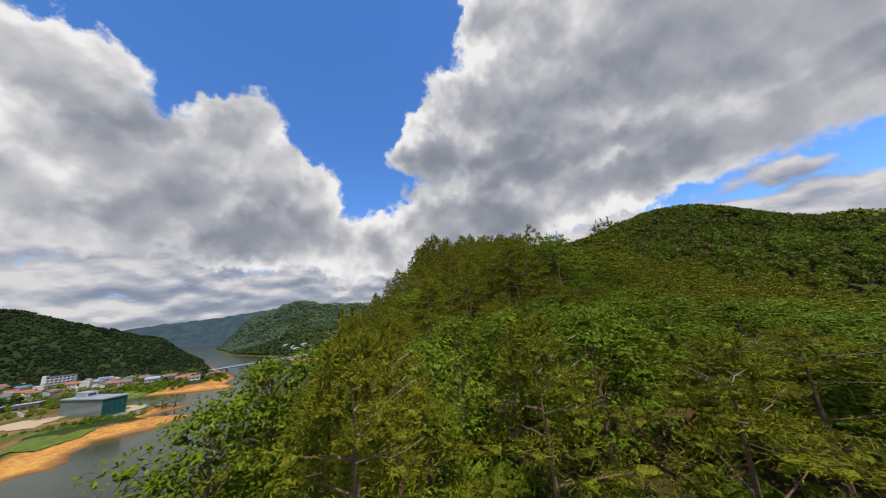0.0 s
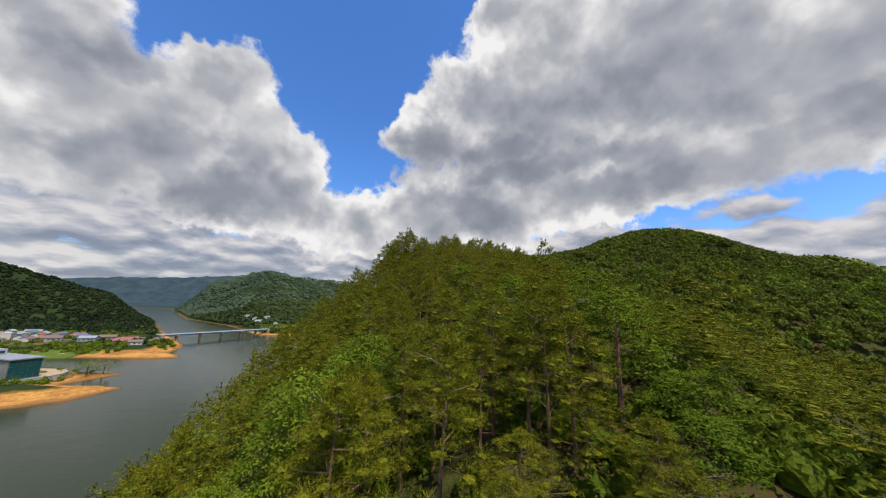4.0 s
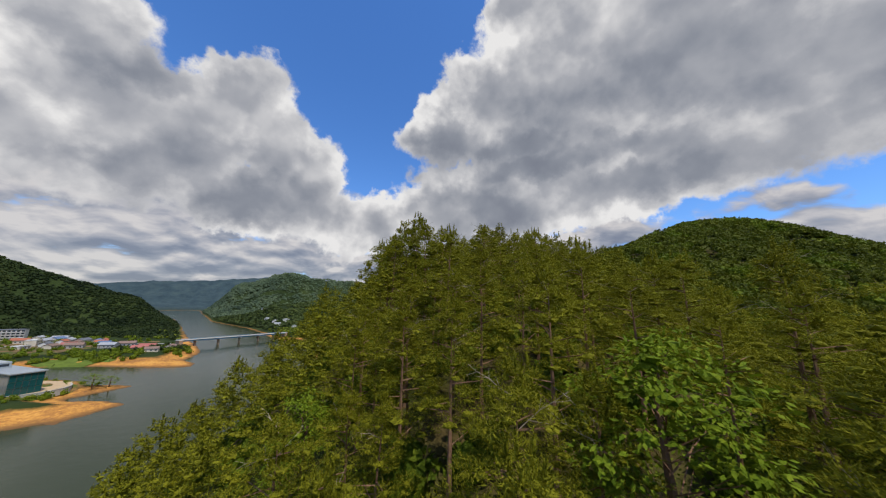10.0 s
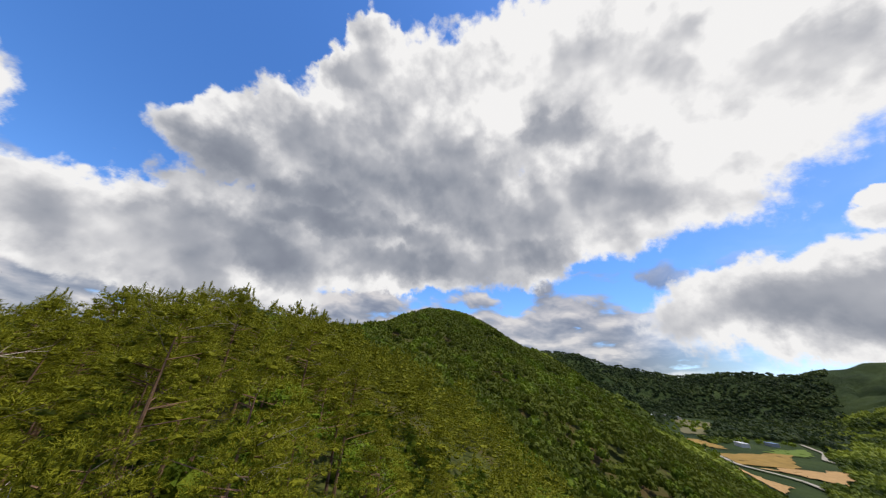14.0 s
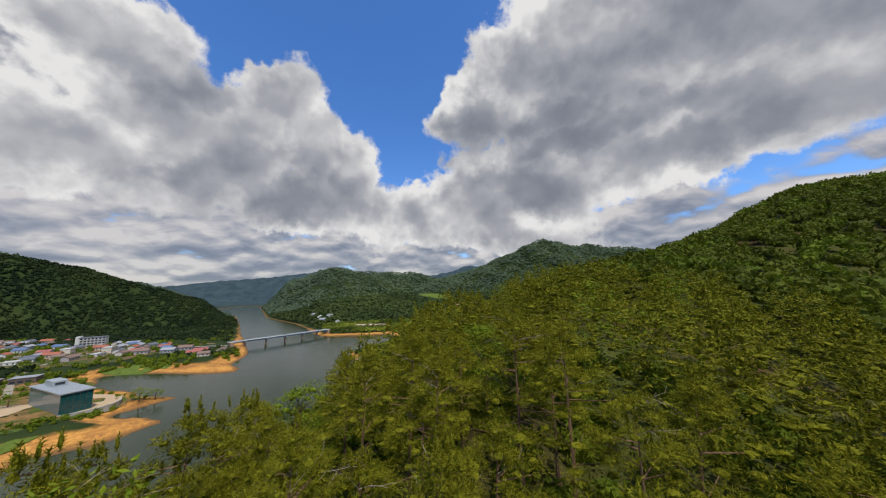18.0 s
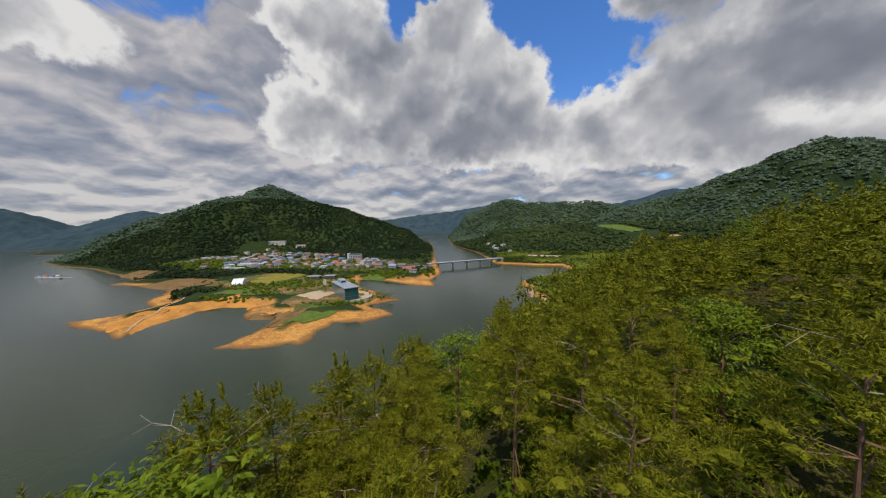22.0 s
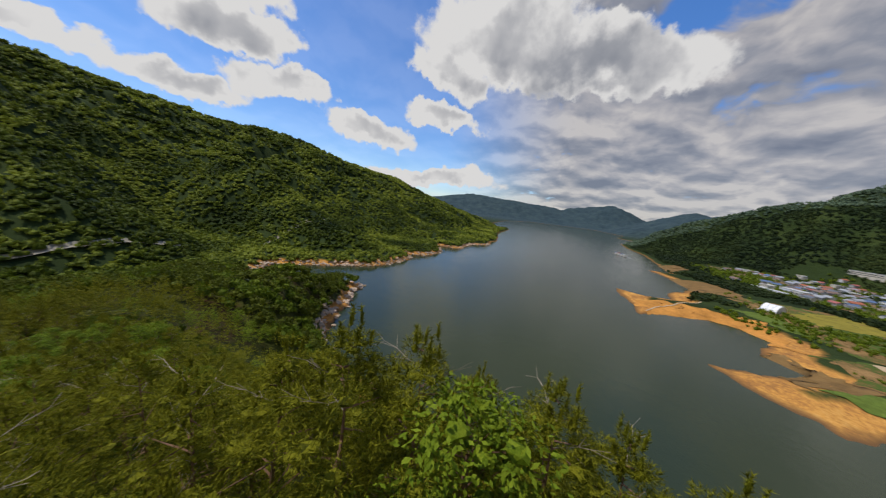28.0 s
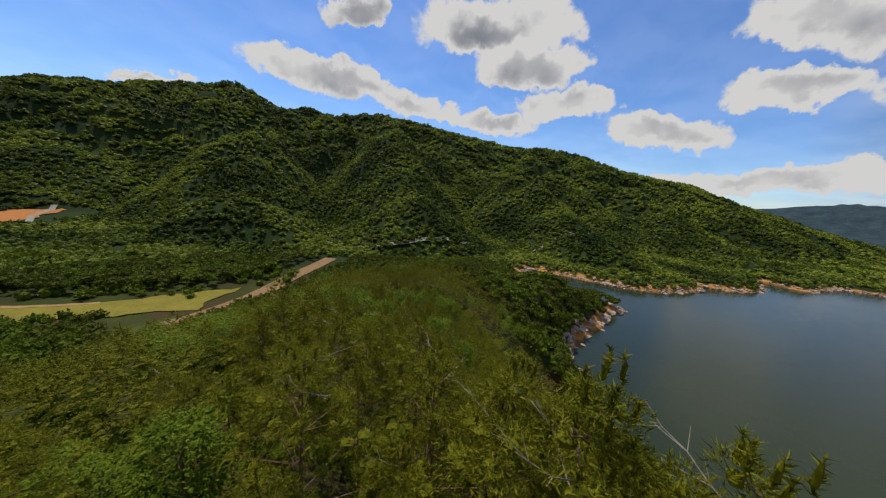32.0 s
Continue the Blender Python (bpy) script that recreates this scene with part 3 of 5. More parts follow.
# ---- woods ----


def crown_shapes(count, rng, leaves, spread, flat=1.0):
    """Low crowns: a rough core with small leaf clumps standing off it, as (vertices, triangles), in unit size."""
    out = []
    for _ in range(count):
        vs, fs = [], []
        bm = bmesh.new()
        bmesh.ops.create_icosphere(bm, subdivisions=1, radius=0.78)
        for v in bm.verts:
            v.co *= 0.75 + 0.45 * rng.random()
            v.co.z *= flat
        bm.verts.ensure_lookup_table()
        vs += [tuple(v.co) for v in bm.verts]
        fs += [tuple(v.index for v in f.verts) for f in bm.faces if f.calc_center_median().z > -0.3 * flat]
        bm.free()
        for _ in range(leaves):
            z = rng.uniform(-0.35, 1.0)
            a = rng.uniform(0, 6.283)
            q = math.sqrt(max(0, 1 - z * z))
            c = Vector((q * math.cos(a), q * math.sin(a), z * flat)) * rng.uniform(0.72, 1.08)
            u = Vector((rng.gauss(0, 1), rng.gauss(0, 1), rng.gauss(0, 1))).normalized()
            w = u.cross(Vector((rng.gauss(0, 1), rng.gauss(0, 1), rng.gauss(0, 1)))).normalized()
            s = spread * rng.uniform(0.7, 1.4)
            k = len(vs)
            vs += [tuple(c + u * s), tuple(c - u * s * 0.6 + w * s), tuple(c - u * s * 0.6 - w * s)]
            fs.append((k, k + 1, k + 2))
        out.append((np.array(vs), np.array(fs)))
    return out


def scatter(name, shapes, places, mat, label, category="trees", smooth=False):
    """Many crowns joined into one mesh. places: x, y, z, width, height, turn, shape number."""
    vs, fs, k = [], [], 0
    places = np.asarray(places)
    for n, (sv, sf) in enumerate(shapes):
        p = places[places[:, 6] == n]
        if not len(p):
            continue
        c, s = np.cos(p[:, 5])[:, None], np.sin(p[:, 5])[:, None]
        x = (sv[None, :, 0] * c - sv[None, :, 1] * s) * p[:, 3:4] + p[:, 0:1]
        y = (sv[None, :, 0] * s + sv[None, :, 1] * c) * p[:, 3:4] + p[:, 1:2]
        z = sv[None, :, 2] * p[:, 4:5] + p[:, 2:3]
        vs.append(np.stack([x, y, z], -1).reshape(-1, 3))
        fs.append((sf[None] + (np.arange(len(p)) * len(sv))[:, None, None] + k).reshape(-1, 3))
        k += len(p) * len(sv)
    ob = new(name, mesh_from_arrays(name, np.concatenate(vs), np.concatenate(fs), mat, smooth))
    return tagged(ob, label, category, kind="stuff")


def open_ground(px, py):
    """True where fields, the village or bare shore keep the woods away."""
    out = np.zeros(px.shape, bool)
    for ax, ay, bx, by, r in CLEARINGS:
        dx, dy = bx - ax, by - ay
        s = np.clip(((px - ax) * dx + (py - ay) * dy) / (dx * dx + dy * dy + 1e-6), 0, 1)
        out |= np.hypot(px - ax - s * dx, py - ay - s * dy) < r
    return out


CLEARINGS = [  # strips without woods: from, to, half width
    (-640, 350, -330, 420, 85), (-420, 230, -250, 250, 55), (-300, 320, -200, 330, 40), (-230, 180, -160, 200, 60), (-250, 120, -330, 100, 60), (-560, 170, -430, 205, 34), (-730, 218, -650, 225, 24), (-300, 180, -340, 160, 30), (-210, 112, -175, 128, 34), (-360, 420, -250, 440, 50),
    (-800, 360, -600, 340, 60), (-850, 390, -700, 430, 45), (-820, 505, -560, 510, 40),
    (60, 890, 130, 800, 32), (130, 770, 200, 762, 26), (-100, 615, -40, 606, 14),
    (0, -226, 30, -180, 14), (30, -180, 58, -128, 17), (60, -152, 130, -142, 17), (130, -142, 300, -150, 22), (290, -80, 400, -110, 34), (400, -115, 520, -150, 48), (520, -150, 640, -200, 40), (520, -80, 770, -60, 26), (650, -85, 1100, -180, 38),
    (245, -370, 250, -330, 30),
]


def wood_places(rng, r0, r1, a0, a1, cell, size, kinds, margin=4.0):
    """Jittered points in a ring sector (degrees clockwise from north) on wooded land."""
    out = []
    n = int((r1 ** 2 - r0 ** 2) * math.pi * (a1 - a0) / 360 / cell ** 2)
    rr = np.sqrt(rng.uniform(r0 ** 2, r1 ** 2, n))
    aa = np.radians(rng.uniform(a0, a1, n))
    px, py = rr * np.sin(aa), rr * np.cos(aa)
    sd = shore_distance(px, py)
    keep = (sd > margin) & ~open_ground(px, py)
    px, py = px[keep], py[keep]
    pz = land(px, py)
    ok = (pz > np.where(py < -60, 2.2, 3.2)) & ((r0 < 230) | in_sight(px, py, pz))
    px, py, pz = px[ok], py[ok], pz[ok]
    m = len(px)
    w = size * rng.uniform(0.85, 1.2, m)
    return np.stack([px, py, pz, w, w * rng.uniform(0.88, 1.1, m), rng.uniform(0, 6.28, m), rng.integers(0, kinds, m)], -1)


srng = random.Random(5)
nrng = np.random.default_rng(5)
MIDS = crown_shapes(6, srng, 40, 0.20)
BUSHES = crown_shapes(6, srng, 90, 0.13)
FARS = crown_shapes(6, srng, 7, 0.42, 0.85)


def lift(p, k):
    p = p.copy()
    p[:, 2] += p[:, 4] * k
    return p


near_path = np.array([tuple(m.translation) for t, m in PATH])
near_path = np.concatenate([near_path] + [near_path[:-1] + (near_path[1:] - near_path[:-1]) * k for k in (0.25, 0.5, 0.75)])


def path_distance(px, py):
    return np.min(np.hypot(px[:, None] - near_path[None, :, 0], py[:, None] - near_path[None, :, 1]), axis=1)


def headroom(px, py, width):
    """The height that a crown of that half width may reach without touching the camera's way."""
    d = np.hypot(px[:, None] - near_path[None, :, 0], py[:, None] - near_path[None, :, 1]) - width[:, None]
    return np.min(np.where(d < 1.1, near_path[None, :, 2] - 1.3, 1e3), axis=1)


BARK = plain("pine_bark", (0.20, 0.115, 0.07), 0.9, 0.0, 0.4, 2.0)
TWIG = plain("dead_wood", (0.34, 0.28, 0.21), 0.9, 0.0, 0.3, 3.0)


def rod(vs, fs, a, b, ra, rb, sides=5):
    """Adds a tapered rod from a to b."""
    a, b = Vector(a), Vector(b)
    ax = (b - a).normalized()
    u = ax.orthogonal().normalized()
    w = ax.cross(u)
    k = len(vs)
    for c, r in ((a, ra), (b, rb)):
        for i in range(sides):
            t = 6.2832 * i / sides
            vs.append(tuple(c + (u * math.cos(t) + w * math.sin(t)) * r))
    for i in range(sides):
        j = (i + 1) % sides
        fs.append((k + i, k + j, k + sides + j))
        fs.append((k + i, k + sides + j, k + sides + i))


def blade(vs, fs, c, d, side, length, width):
    k = len(vs)
    vs += [tuple(c + side * width), tuple(c - side * width), tuple(c + d * length)]
    fs.append((k, k + 1, k + 2))


def leaf(vs, fs, c, d, side, length, width):
    k = len(vs)
    m = c + d * (length * 0.45)
    vs += [tuple(c), tuple(m + side * width), tuple(c + d * length), tuple(m - side * width)]
    fs += [(k, k + 1, k + 2), (k, k + 2, k + 3)]


def ball(divisions):
    bm = bmesh.new()
    bmesh.ops.create_icosphere(bm, subdivisions=divisions, radius=1.0)
    out = [v.co.copy() for v in bm.verts], [tuple(v.index for v in f.verts) for f in bm.faces]
    bm.free()
    return out


BALLS = {1: ball(1), 2: ball(2)}


def clump(vs, fs, c, rx, rz, rng, divisions):
    """A lumpy dense mass of foliage, flattened and uneven, of separate facets that take their own shades."""
    shift = Vector((rng.random() * 90, rng.random() * 90, 0))
    pts, faces = BALLS[divisions]
    out = []
    for p in pts:
        g = 0.88 + 0.55 * noise.noise(p * 2.3 + shift) + rng.uniform(-0.1, 0.1)
        out.append((c.x + p.x * rx * g, c.y + p.y * rx * g, c.z + p.z * rz * g * (1.0 if p.z > 0 else 0.6)))
    for face in faces:
        k = len(vs)
        vs += [out[i] for i in face]
        fs.append((k, k + 1, k + 2))


def unit(rng):
    return Vector((rng.gauss(0, 1), rng.gauss(0, 1), rng.gauss(0, 1))).normalized()


def across(d, n, rng, loose):
    """A sideways direction that lays a leaf along d facing outwards along n."""
    v = d.cross(n + unit(rng) * loose)
    return v.normalized() if v.length > 1e-4 else d.orthogonal().normalized()


def pine_arrays(rng, pads, needles, length, width, lean=0.3, tall=6.5, bare=0, divisions=2, core=0.50):
    """Trunk with limbs, a crown of tiered clumps bristling with needles, and dead branches."""
    tv, tf, cv, cf, twigs = [], [], [], [], []
    bend = Vector((rng.uniform(-lean, lean), rng.uniform(-lean, lean), 0))
    at = lambda h: Vector((0, 0, 0)) + bend * (h / tall) ** 2 + Vector((0, 0, h))
    for i in range(4):
        rod(tv, tf, at(tall * i / 4.6), at(tall * (i + 1) / 4.6), 0.10 - 0.022 * i, 0.078 - 0.022 * i, 6)
    wide = rng.uniform(0.9, 1.15)
    for i in range(pads):
        q = (i + 0.5) / pads
        h = tall * (0.34 + 0.61 * q ** 0.9) + rng.uniform(-0.15, 0.15)
        out = (1.7 * (1 - q) ** 0.6 * rng.uniform(0.55, 1.08) + 0.05) * wide
        t = i * 2.399 + rng.uniform(-0.5, 0.5)
        c = at(h) + Vector((math.cos(t) * out, math.sin(t) * out, 0.1 * out))
        if i % 3 == 0:
            rod(tv, tf, at(h - 0.15 * out), c, 0.025, 0.01, 3)
        rx, rz = rng.uniform(0.38, 0.64) * (1.15 - 0.6 * q), rng.uniform(0.2, 0.32)
        if core:
            clump(cv, cf, c - Vector((0, 0, 0.05)), rx * core, rz * core, rng, divisions)
        for _ in range(needles):
            n = unit(rng)
            n.z = abs(n.z) if n.z < -0.2 else n.z
            p = c + Vector((n.x * rx, n.y * rx, n.z * rz)) * rng.uniform(0.30 if core < 0.4 else 0.5, 0.98)
            d = (Vector((n.x, n.y, n.z * 0.4 + 0.35)) * 0.7 + unit(rng) * 0.75).normalized()
            blade(cv, cf, p, d, across(d, n, rng, 0.5), length * rng.uniform(0.6, 1.3), width * rng.uniform(0.6, 1.2))
    for _ in range(int(pads * 0.35)):
        h = tall * rng.uniform(0.75, 0.98)
        c = at(h) + Vector((rng.uniform(-0.7, 0.7), rng.uniform(-0.7, 0.7), 0.1)) * (1.35 - h / tall)
        top = c + Vector((rng.uniform(-0.06, 0.06), rng.uniform(-0.06, 0.06), rng.uniform(0.25, 0.45)))
        clump(cv, cf, (c + top) / 2, 0.035, 0.2, rng, 1)
        for k in range(needles // 4 + 4):
            p = c.lerp(top, rng.uniform(0.1, 1.0))
            d = (Vector((0, 0, 0.9)) + unit(rng)).normalized()
            blade(cv, cf, p, d, across(d, Vector((d.x, d.y, 0.4)), rng, 0.6), length * 0.9, width)
    for _ in range(bare):
        h = tall * rng.uniform(0.66, 0.95)
        t = rng.uniform(0, 6.2832)
        p, d = at(h), Vector((math.cos(t), math.sin(t), rng.uniform(0.35, 1.0))).normalized()
        r = 0.014
        dv, df = [], []
        for _ in range(3):
            q = p + d * rng.uniform(0.25, 0.42)
            rod(dv, df, p, q, r, r * 0.72, 3)
            for _ in range(2):
                e = (d + unit(rng) * 0.8).normalized()
                rod(dv, df, q, q + e * rng.uniform(0.15, 0.4), r * 0.5, 0.003, 3)
            p, d, r = q, (d + unit(rng) * 0.35).normalized(), r * 0.72
        twigs.append((dv, df))
    return (tv, tf, cv, cf, *twigs)


def broad_arrays(rng, clumps, leaves, size, tall=6.0, wide=1.7, divisions=2):
    tv, tf, cv, cf = [], [], [], []
    rod(tv, tf, (0, 0, 0), (0.05, 0, tall * 0.5), 0.13, 0.09, 6)
    rod(tv, tf, (0.05, 0, tall * 0.5), (0.1, 0.1, tall * 0.8), 0.09, 0.03, 5)
    for i in range(clumps):
        q = (i + 0.5) / clumps
        h = tall * (0.36 + 0.58 * q) + rng.uniform(-0.2, 0.2)
        out = wide * math.sqrt(max(0.0, 1 - (q * 0.97) ** 2)) * rng.uniform(0.45, 1.1)
        t = i * 2.399 + rng.uniform(-0.6, 0.6)
        c = Vector((math.cos(t) * out, math.sin(t) * out, h))
        rod(tv, tf, (0.05, 0, h - 0.5 * out - 0.3), c, 0.018, 0.006, 3)
        rx = rng.uniform(0.4, 0.72)
        clump(cv, cf, c, rx * 0.32, rx * 0.24, rng, divisions)
        for _ in range(leaves):
            n = unit(rng)
            if n.z < -0.3:
                n.z = -n.z
            p = c + Vector((n.x * rx, n.y * rx, n.z * rx * 0.75)) * rng.uniform(0.6, 1.05)
            d = (Vector((n.x, n.y, 0)) + unit(rng) * 0.8 + Vector((0, 0, -0.3))).normalized()
            leaf(cv, cf, p, d, across(d, n * 0.8 + Vector((0, 0, 0.5)), rng, 0.6), size * rng.uniform(0.65, 1.3), size * 0.24)
    return tv, tf, cv, cf


def arrays(v, f):
    return np.array(v), np.array(f)


def tree_thing(name, data, bark, leafage, label, category, group):
    ob = new(name)
    parts = [("trunk", data[0], data[1], bark), ("crown", data[2], data[3], leafage)]
    parts += [("dead_branch", v, f, TWIG) for v, f in data[4:]]
    for part_name, v, f, m in parts:
        c = new(part_name, mesh_from_arrays(name + "_" + part_name, *arrays(v, f), m, part_name == "crown"))
        c.parent = ob
    return tagged(ob, label, category, group)


trng = random.Random(11)
PINES = [tree_thing("pine_tree", pine_arrays(trng, 46, 215, 0.112, 0.0108, 0.3, 7.2, (2, 3, 1, 4, 2)[i], 1, 0.40), BARK, PINE, "young red pine with olive-green needle pads on the wooded ridge", "pine tree", "pines on the ridge") for i in range(5)]
BROADS = [tree_thing("oak_tree", broad_arrays(trng, 40, 96, 0.14, 6.6, 1.7, 1), BARK, BROAD, "bushy bright green oak among the pines of the ridge", "oak tree", "oaks on the ridge") for _ in range(3)]
# Trees that stand out along the crest: east, north, height of the tip, oak or pine.
CREST = [(-6.8, -2.2, 67.0, 0), (-7.8, -0.2, 66.6, 0), (-7.3, 1.6, 66.1, 1), (-8.3, 3.6, 66.0, 0), (-8.6, 5.4, 65.2, 0), (-7.6, 6.8, 65.6, 0), (-6.8, 15.7, 63.9, 1), (-8.8, 14.6, 63.5, 0), (-3.8, 14.9, 65.8, 0),
         (-8.2, 9.5, 64.8, 0), (-8.0, 12.0, 64.4, 0), (-6.2, -4.4, 66.0, 0), (-5.6, -6.8, 64.6, 0), (-9.6, 1.2, 64.8, 0), (-8.8, -2.4, 64.6, 0),
         (-24.0, -50.9, 47.7, 1), (-22.2, -51.6, 47.9, 1), (-25.0, -52.6, 46.8, 1), (-26.2, -54.0, 45.2, 1), (-21.6, -49.0, 48.2, 1)]
# Stands of chestnut and oak: east, north, radius.
STANDS = [(-16, -54, 4.5), (-11, -55, 5.0), (-7, -56, 4.0), (-12, -49, 3.2), (-15.5, -31, 3.6), (-18, -35, 2.6), (-4.5, -24, 1.8), (-3, -42, 2.4)]


def near_trees():
    rng = np.random.default_rng(21)
    gx, gy = np.meshgrid(np.arange(-75, 75, 2.65), np.arange(-115, 95, 2.65))
    px, py = (gx + rng.uniform(-1.25, 1.25, gx.shape)).ravel(), (gy + rng.uniform(-1.25, 1.25, gx.shape)).ravel()
    d = path_distance(px, py)
    keep = (d < 48) & (shore_distance(px, py) > 6)
    px, py, d = px[keep], py[keep], d[keep]
    pz = land(px, py)
    for cx, cy, ch, co in CREST:
        far_off = np.hypot(px - cx, py - cy) > 1.7
        px, py, d, pz = px[far_off], py[far_off], d[far_off], pz[far_off]
    oak = wave(px, py, 17, 31) + rng.uniform(-0.5, 0.5, len(px)) > np.where(py > -12, 1.12, 0.86)
    for cx, cy, r in STANDS:
        oak |= (np.hypot(px - cx, py - cy) < r) & (rng.uniform(0, 1, len(px)) < 0.85)
    tall = rng.uniform(5.6, 8.1, len(px)) * np.where(oak, 0.95, 1.0)
    tall *= np.where((px > 2.5) & (py < -8) & (py > -115), 0.68, 1.0)
    start = np.hypot(px + 20.8, py + 62.5)
    tall = np.where((start < 30) & (py < -40), np.minimum(tall, np.maximum(48.1 + start * np.where(px + 20.8 > py + 62.5, -0.06, 0.03) - pz, 3.4)), tall)
    tall = np.where((px < -24.8) & (py > -72) & (py < -40), tall * np.where(py < -51, 0.5, 0.82), tall)
    tall = np.where((start < 8) & (px < -21.2), 1.0, tall)
    tall = np.minimum(tall, headroom(px, py, np.full(len(px), 1.7)) - pz)
    cx, cy, ch, co = np.array(CREST).T
    px, py, d, oak = np.concatenate([px, cx]), np.concatenate([py, cy]), np.concatenate([d, cx * 0]), np.concatenate([oak, co > 0.5])
    cz = land(cx, cy)
    pz, tall = np.concatenate([pz, cz]), np.concatenate([tall, np.minimum(ch, headroom(cx, cy, np.full(len(cx), 1.7))) - cz])
    ok = tall > 1.3
    return [a[ok] for a in (px, py, pz, d, oak, tall)] + [rng.uniform(0, 6.28, ok.sum()), rng.integers(0, 15, ok.sum())]


px, py, pz, pd, oak, tall, turn, pick = near_trees()
order = np.argsort(pd)
counts = collections.Counter()
rest = []
first = {}
for i in order:
    kind, full = (BROADS, 6.6) if oak[i] else (PINES, 7.2)
    if counts[bool(oak[i])] >= (60 if oak[i] else 170):
        rest.append(i)
        continue
    counts[bool(oak[i])] += 1
    src = kind[pick[i] % len(kind)]
    s = tall[i] / full
    m = pose(px[i], py[i], pz[i] - 0.1, 0, 0, math.degrees(turn[i])) @ Matrix.Diagonal((max(s, 0.8) * 1.08, max(s, 0.8) * 1.08, s, 1))
    if src.name in first:
        c = copy_thing(src, m)
        c.matrix_basis = m
    else:
        first[src.name] = True
        src.matrix_basis = m
rest = np.array(rest)
SPARE = [tuple(map(np.array, pine_arrays(trng, 30, 46, 0.15, 0.030, 0.3, 7.2, 0, 1)[2:4])) for _ in range(4)]
SPARE_FAR = [tuple(map(np.array, pine_arrays(trng, 15, 14, 0.24, 0.055, 0.3, 7.2, 0, 1)[2:4])) for _ in range(4)]
SPARE_OAK = [tuple(map(np.array, broad_arrays(trng, 24, 28, 0.17, 6.6, 1.7, 1)[2:])) for _ in range(3)]
close = pd[rest] < 24
for nm, shapes, sel, full, m, lab in (("ridge_pines", SPARE, ~oak[rest] & close, 7.2, PINE, "dense olive-green pine woods on the ridge"), ("slope_pines", SPARE_FAR, ~oak[rest] & ~close, 7.2, PINE, "dense olive-green pine woods down the slopes"),
                                      ("ridge_oaks", SPARE_OAK, oak[rest], 6.6, BROAD, "bright green oak scrub among the ridge pines")):
    r = rest[sel]
    s = tall[r] / full
    scatter(nm, shapes, np.stack([px[r], py[r], pz[r] - 0.1, np.maximum(s, 0.85) * 1.1, s, turn[r], pick[r] % len(shapes)], -1), m, lab, smooth=True)

low = wood_places(nrng, 0, 125, 0, 360, 1.9, 0.95, 6)
low = low[path_distance(low[:, 0], low[:, 1]) < 24]
low[:, 2] += 0.35
scatter("understory_bushes", BUSHES, low, HILL_OAK, "low green bushes under the ridge pines", "bushes")
mid = wood_places(nrng, 0, 230, 0, 360, 2.9, 1.9, 6)
mid = mid[path_distance(mid[:, 0], mid[:, 1]) > 46.5]
mid[:, 2] += 4.4
oaks = wave(mid[:, 0], mid[:, 1], 30, 33) > 0.35
scatter("hillside_pines", MIDS, mid[~oaks], HILL, "dense pine woods on the steep slopes")
scatter("hillside_oaks", MIDS, mid[oaks], HILL_OAK, "stands of bright green oak on the steep slopes")
# Last entry picks the woods colour; DARKWOODS paints in shade, HAZEWOODS haze.
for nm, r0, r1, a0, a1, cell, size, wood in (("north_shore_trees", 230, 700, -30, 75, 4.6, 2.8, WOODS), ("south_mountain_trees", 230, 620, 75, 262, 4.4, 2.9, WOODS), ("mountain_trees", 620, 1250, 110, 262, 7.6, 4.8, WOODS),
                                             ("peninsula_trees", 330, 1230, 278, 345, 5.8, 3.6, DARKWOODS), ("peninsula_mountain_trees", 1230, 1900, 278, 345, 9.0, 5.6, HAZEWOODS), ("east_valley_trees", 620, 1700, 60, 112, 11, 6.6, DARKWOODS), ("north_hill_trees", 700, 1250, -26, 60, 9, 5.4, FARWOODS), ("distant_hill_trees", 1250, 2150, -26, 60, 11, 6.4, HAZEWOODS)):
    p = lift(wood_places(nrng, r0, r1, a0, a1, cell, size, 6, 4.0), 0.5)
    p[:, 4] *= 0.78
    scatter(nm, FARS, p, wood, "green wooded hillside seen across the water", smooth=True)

# ---- built things ----
CONCRETE = plain("weathered_concrete", (0.42, 0.40, 0.36), 0.9)
PAVING = plain("tan_paving", (0.46, 0.34, 0.21), 0.9, 0.0, 0.15, 0.3)
BLUE_STEEL = plain("blue_painted_steel", (0.10, 0.26, 0.42), 0.45, 0.0, 0.15)
PIER = plain("brown_stained_concrete", (0.34, 0.24, 0.17), 0.9)
ASPHALT = plain("grey_road", (0.30, 0.29, 0.27), 0.95, 0.0, 0.2, 0.2)
PALE_ROAD = plain("pale_concrete_road", (0.30, 0.27, 0.21), 0.95, 0.0, 0.15, 0.2)
WHITE = plain("white_render", (0.60, 0.58, 0.54), 0.8, 0.0, 0.08)
CREAM = plain("cream_render", (0.58, 0.52, 0.42), 0.85, 0.0, 0.1)
GREYWALL = plain("grey_render", (0.36, 0.35, 0.34), 0.85)
DARKWALL = plain("brown_timber_wall", (0.13, 0.10, 0.085), 0.8)
TEAL_GLASS, _n, _l, _p = material("teal_glass", 0.12, 0.0, (0.010, 0.075, 0.075))
GLASS, _n, _l, _p = material("dark_window_glass", 0.1, 0.0, (0.03, 0.04, 0.05))
CLEAR_GLASS, _n, _l, _p = material("pale_facade_glass", 0.1, 0.0, (0.16, 0.20, 0.20))
METAL_ROOF = plain("grey_metal_roof", (0.42, 0.46, 0.48), 0.45, 0.4, 0.1)
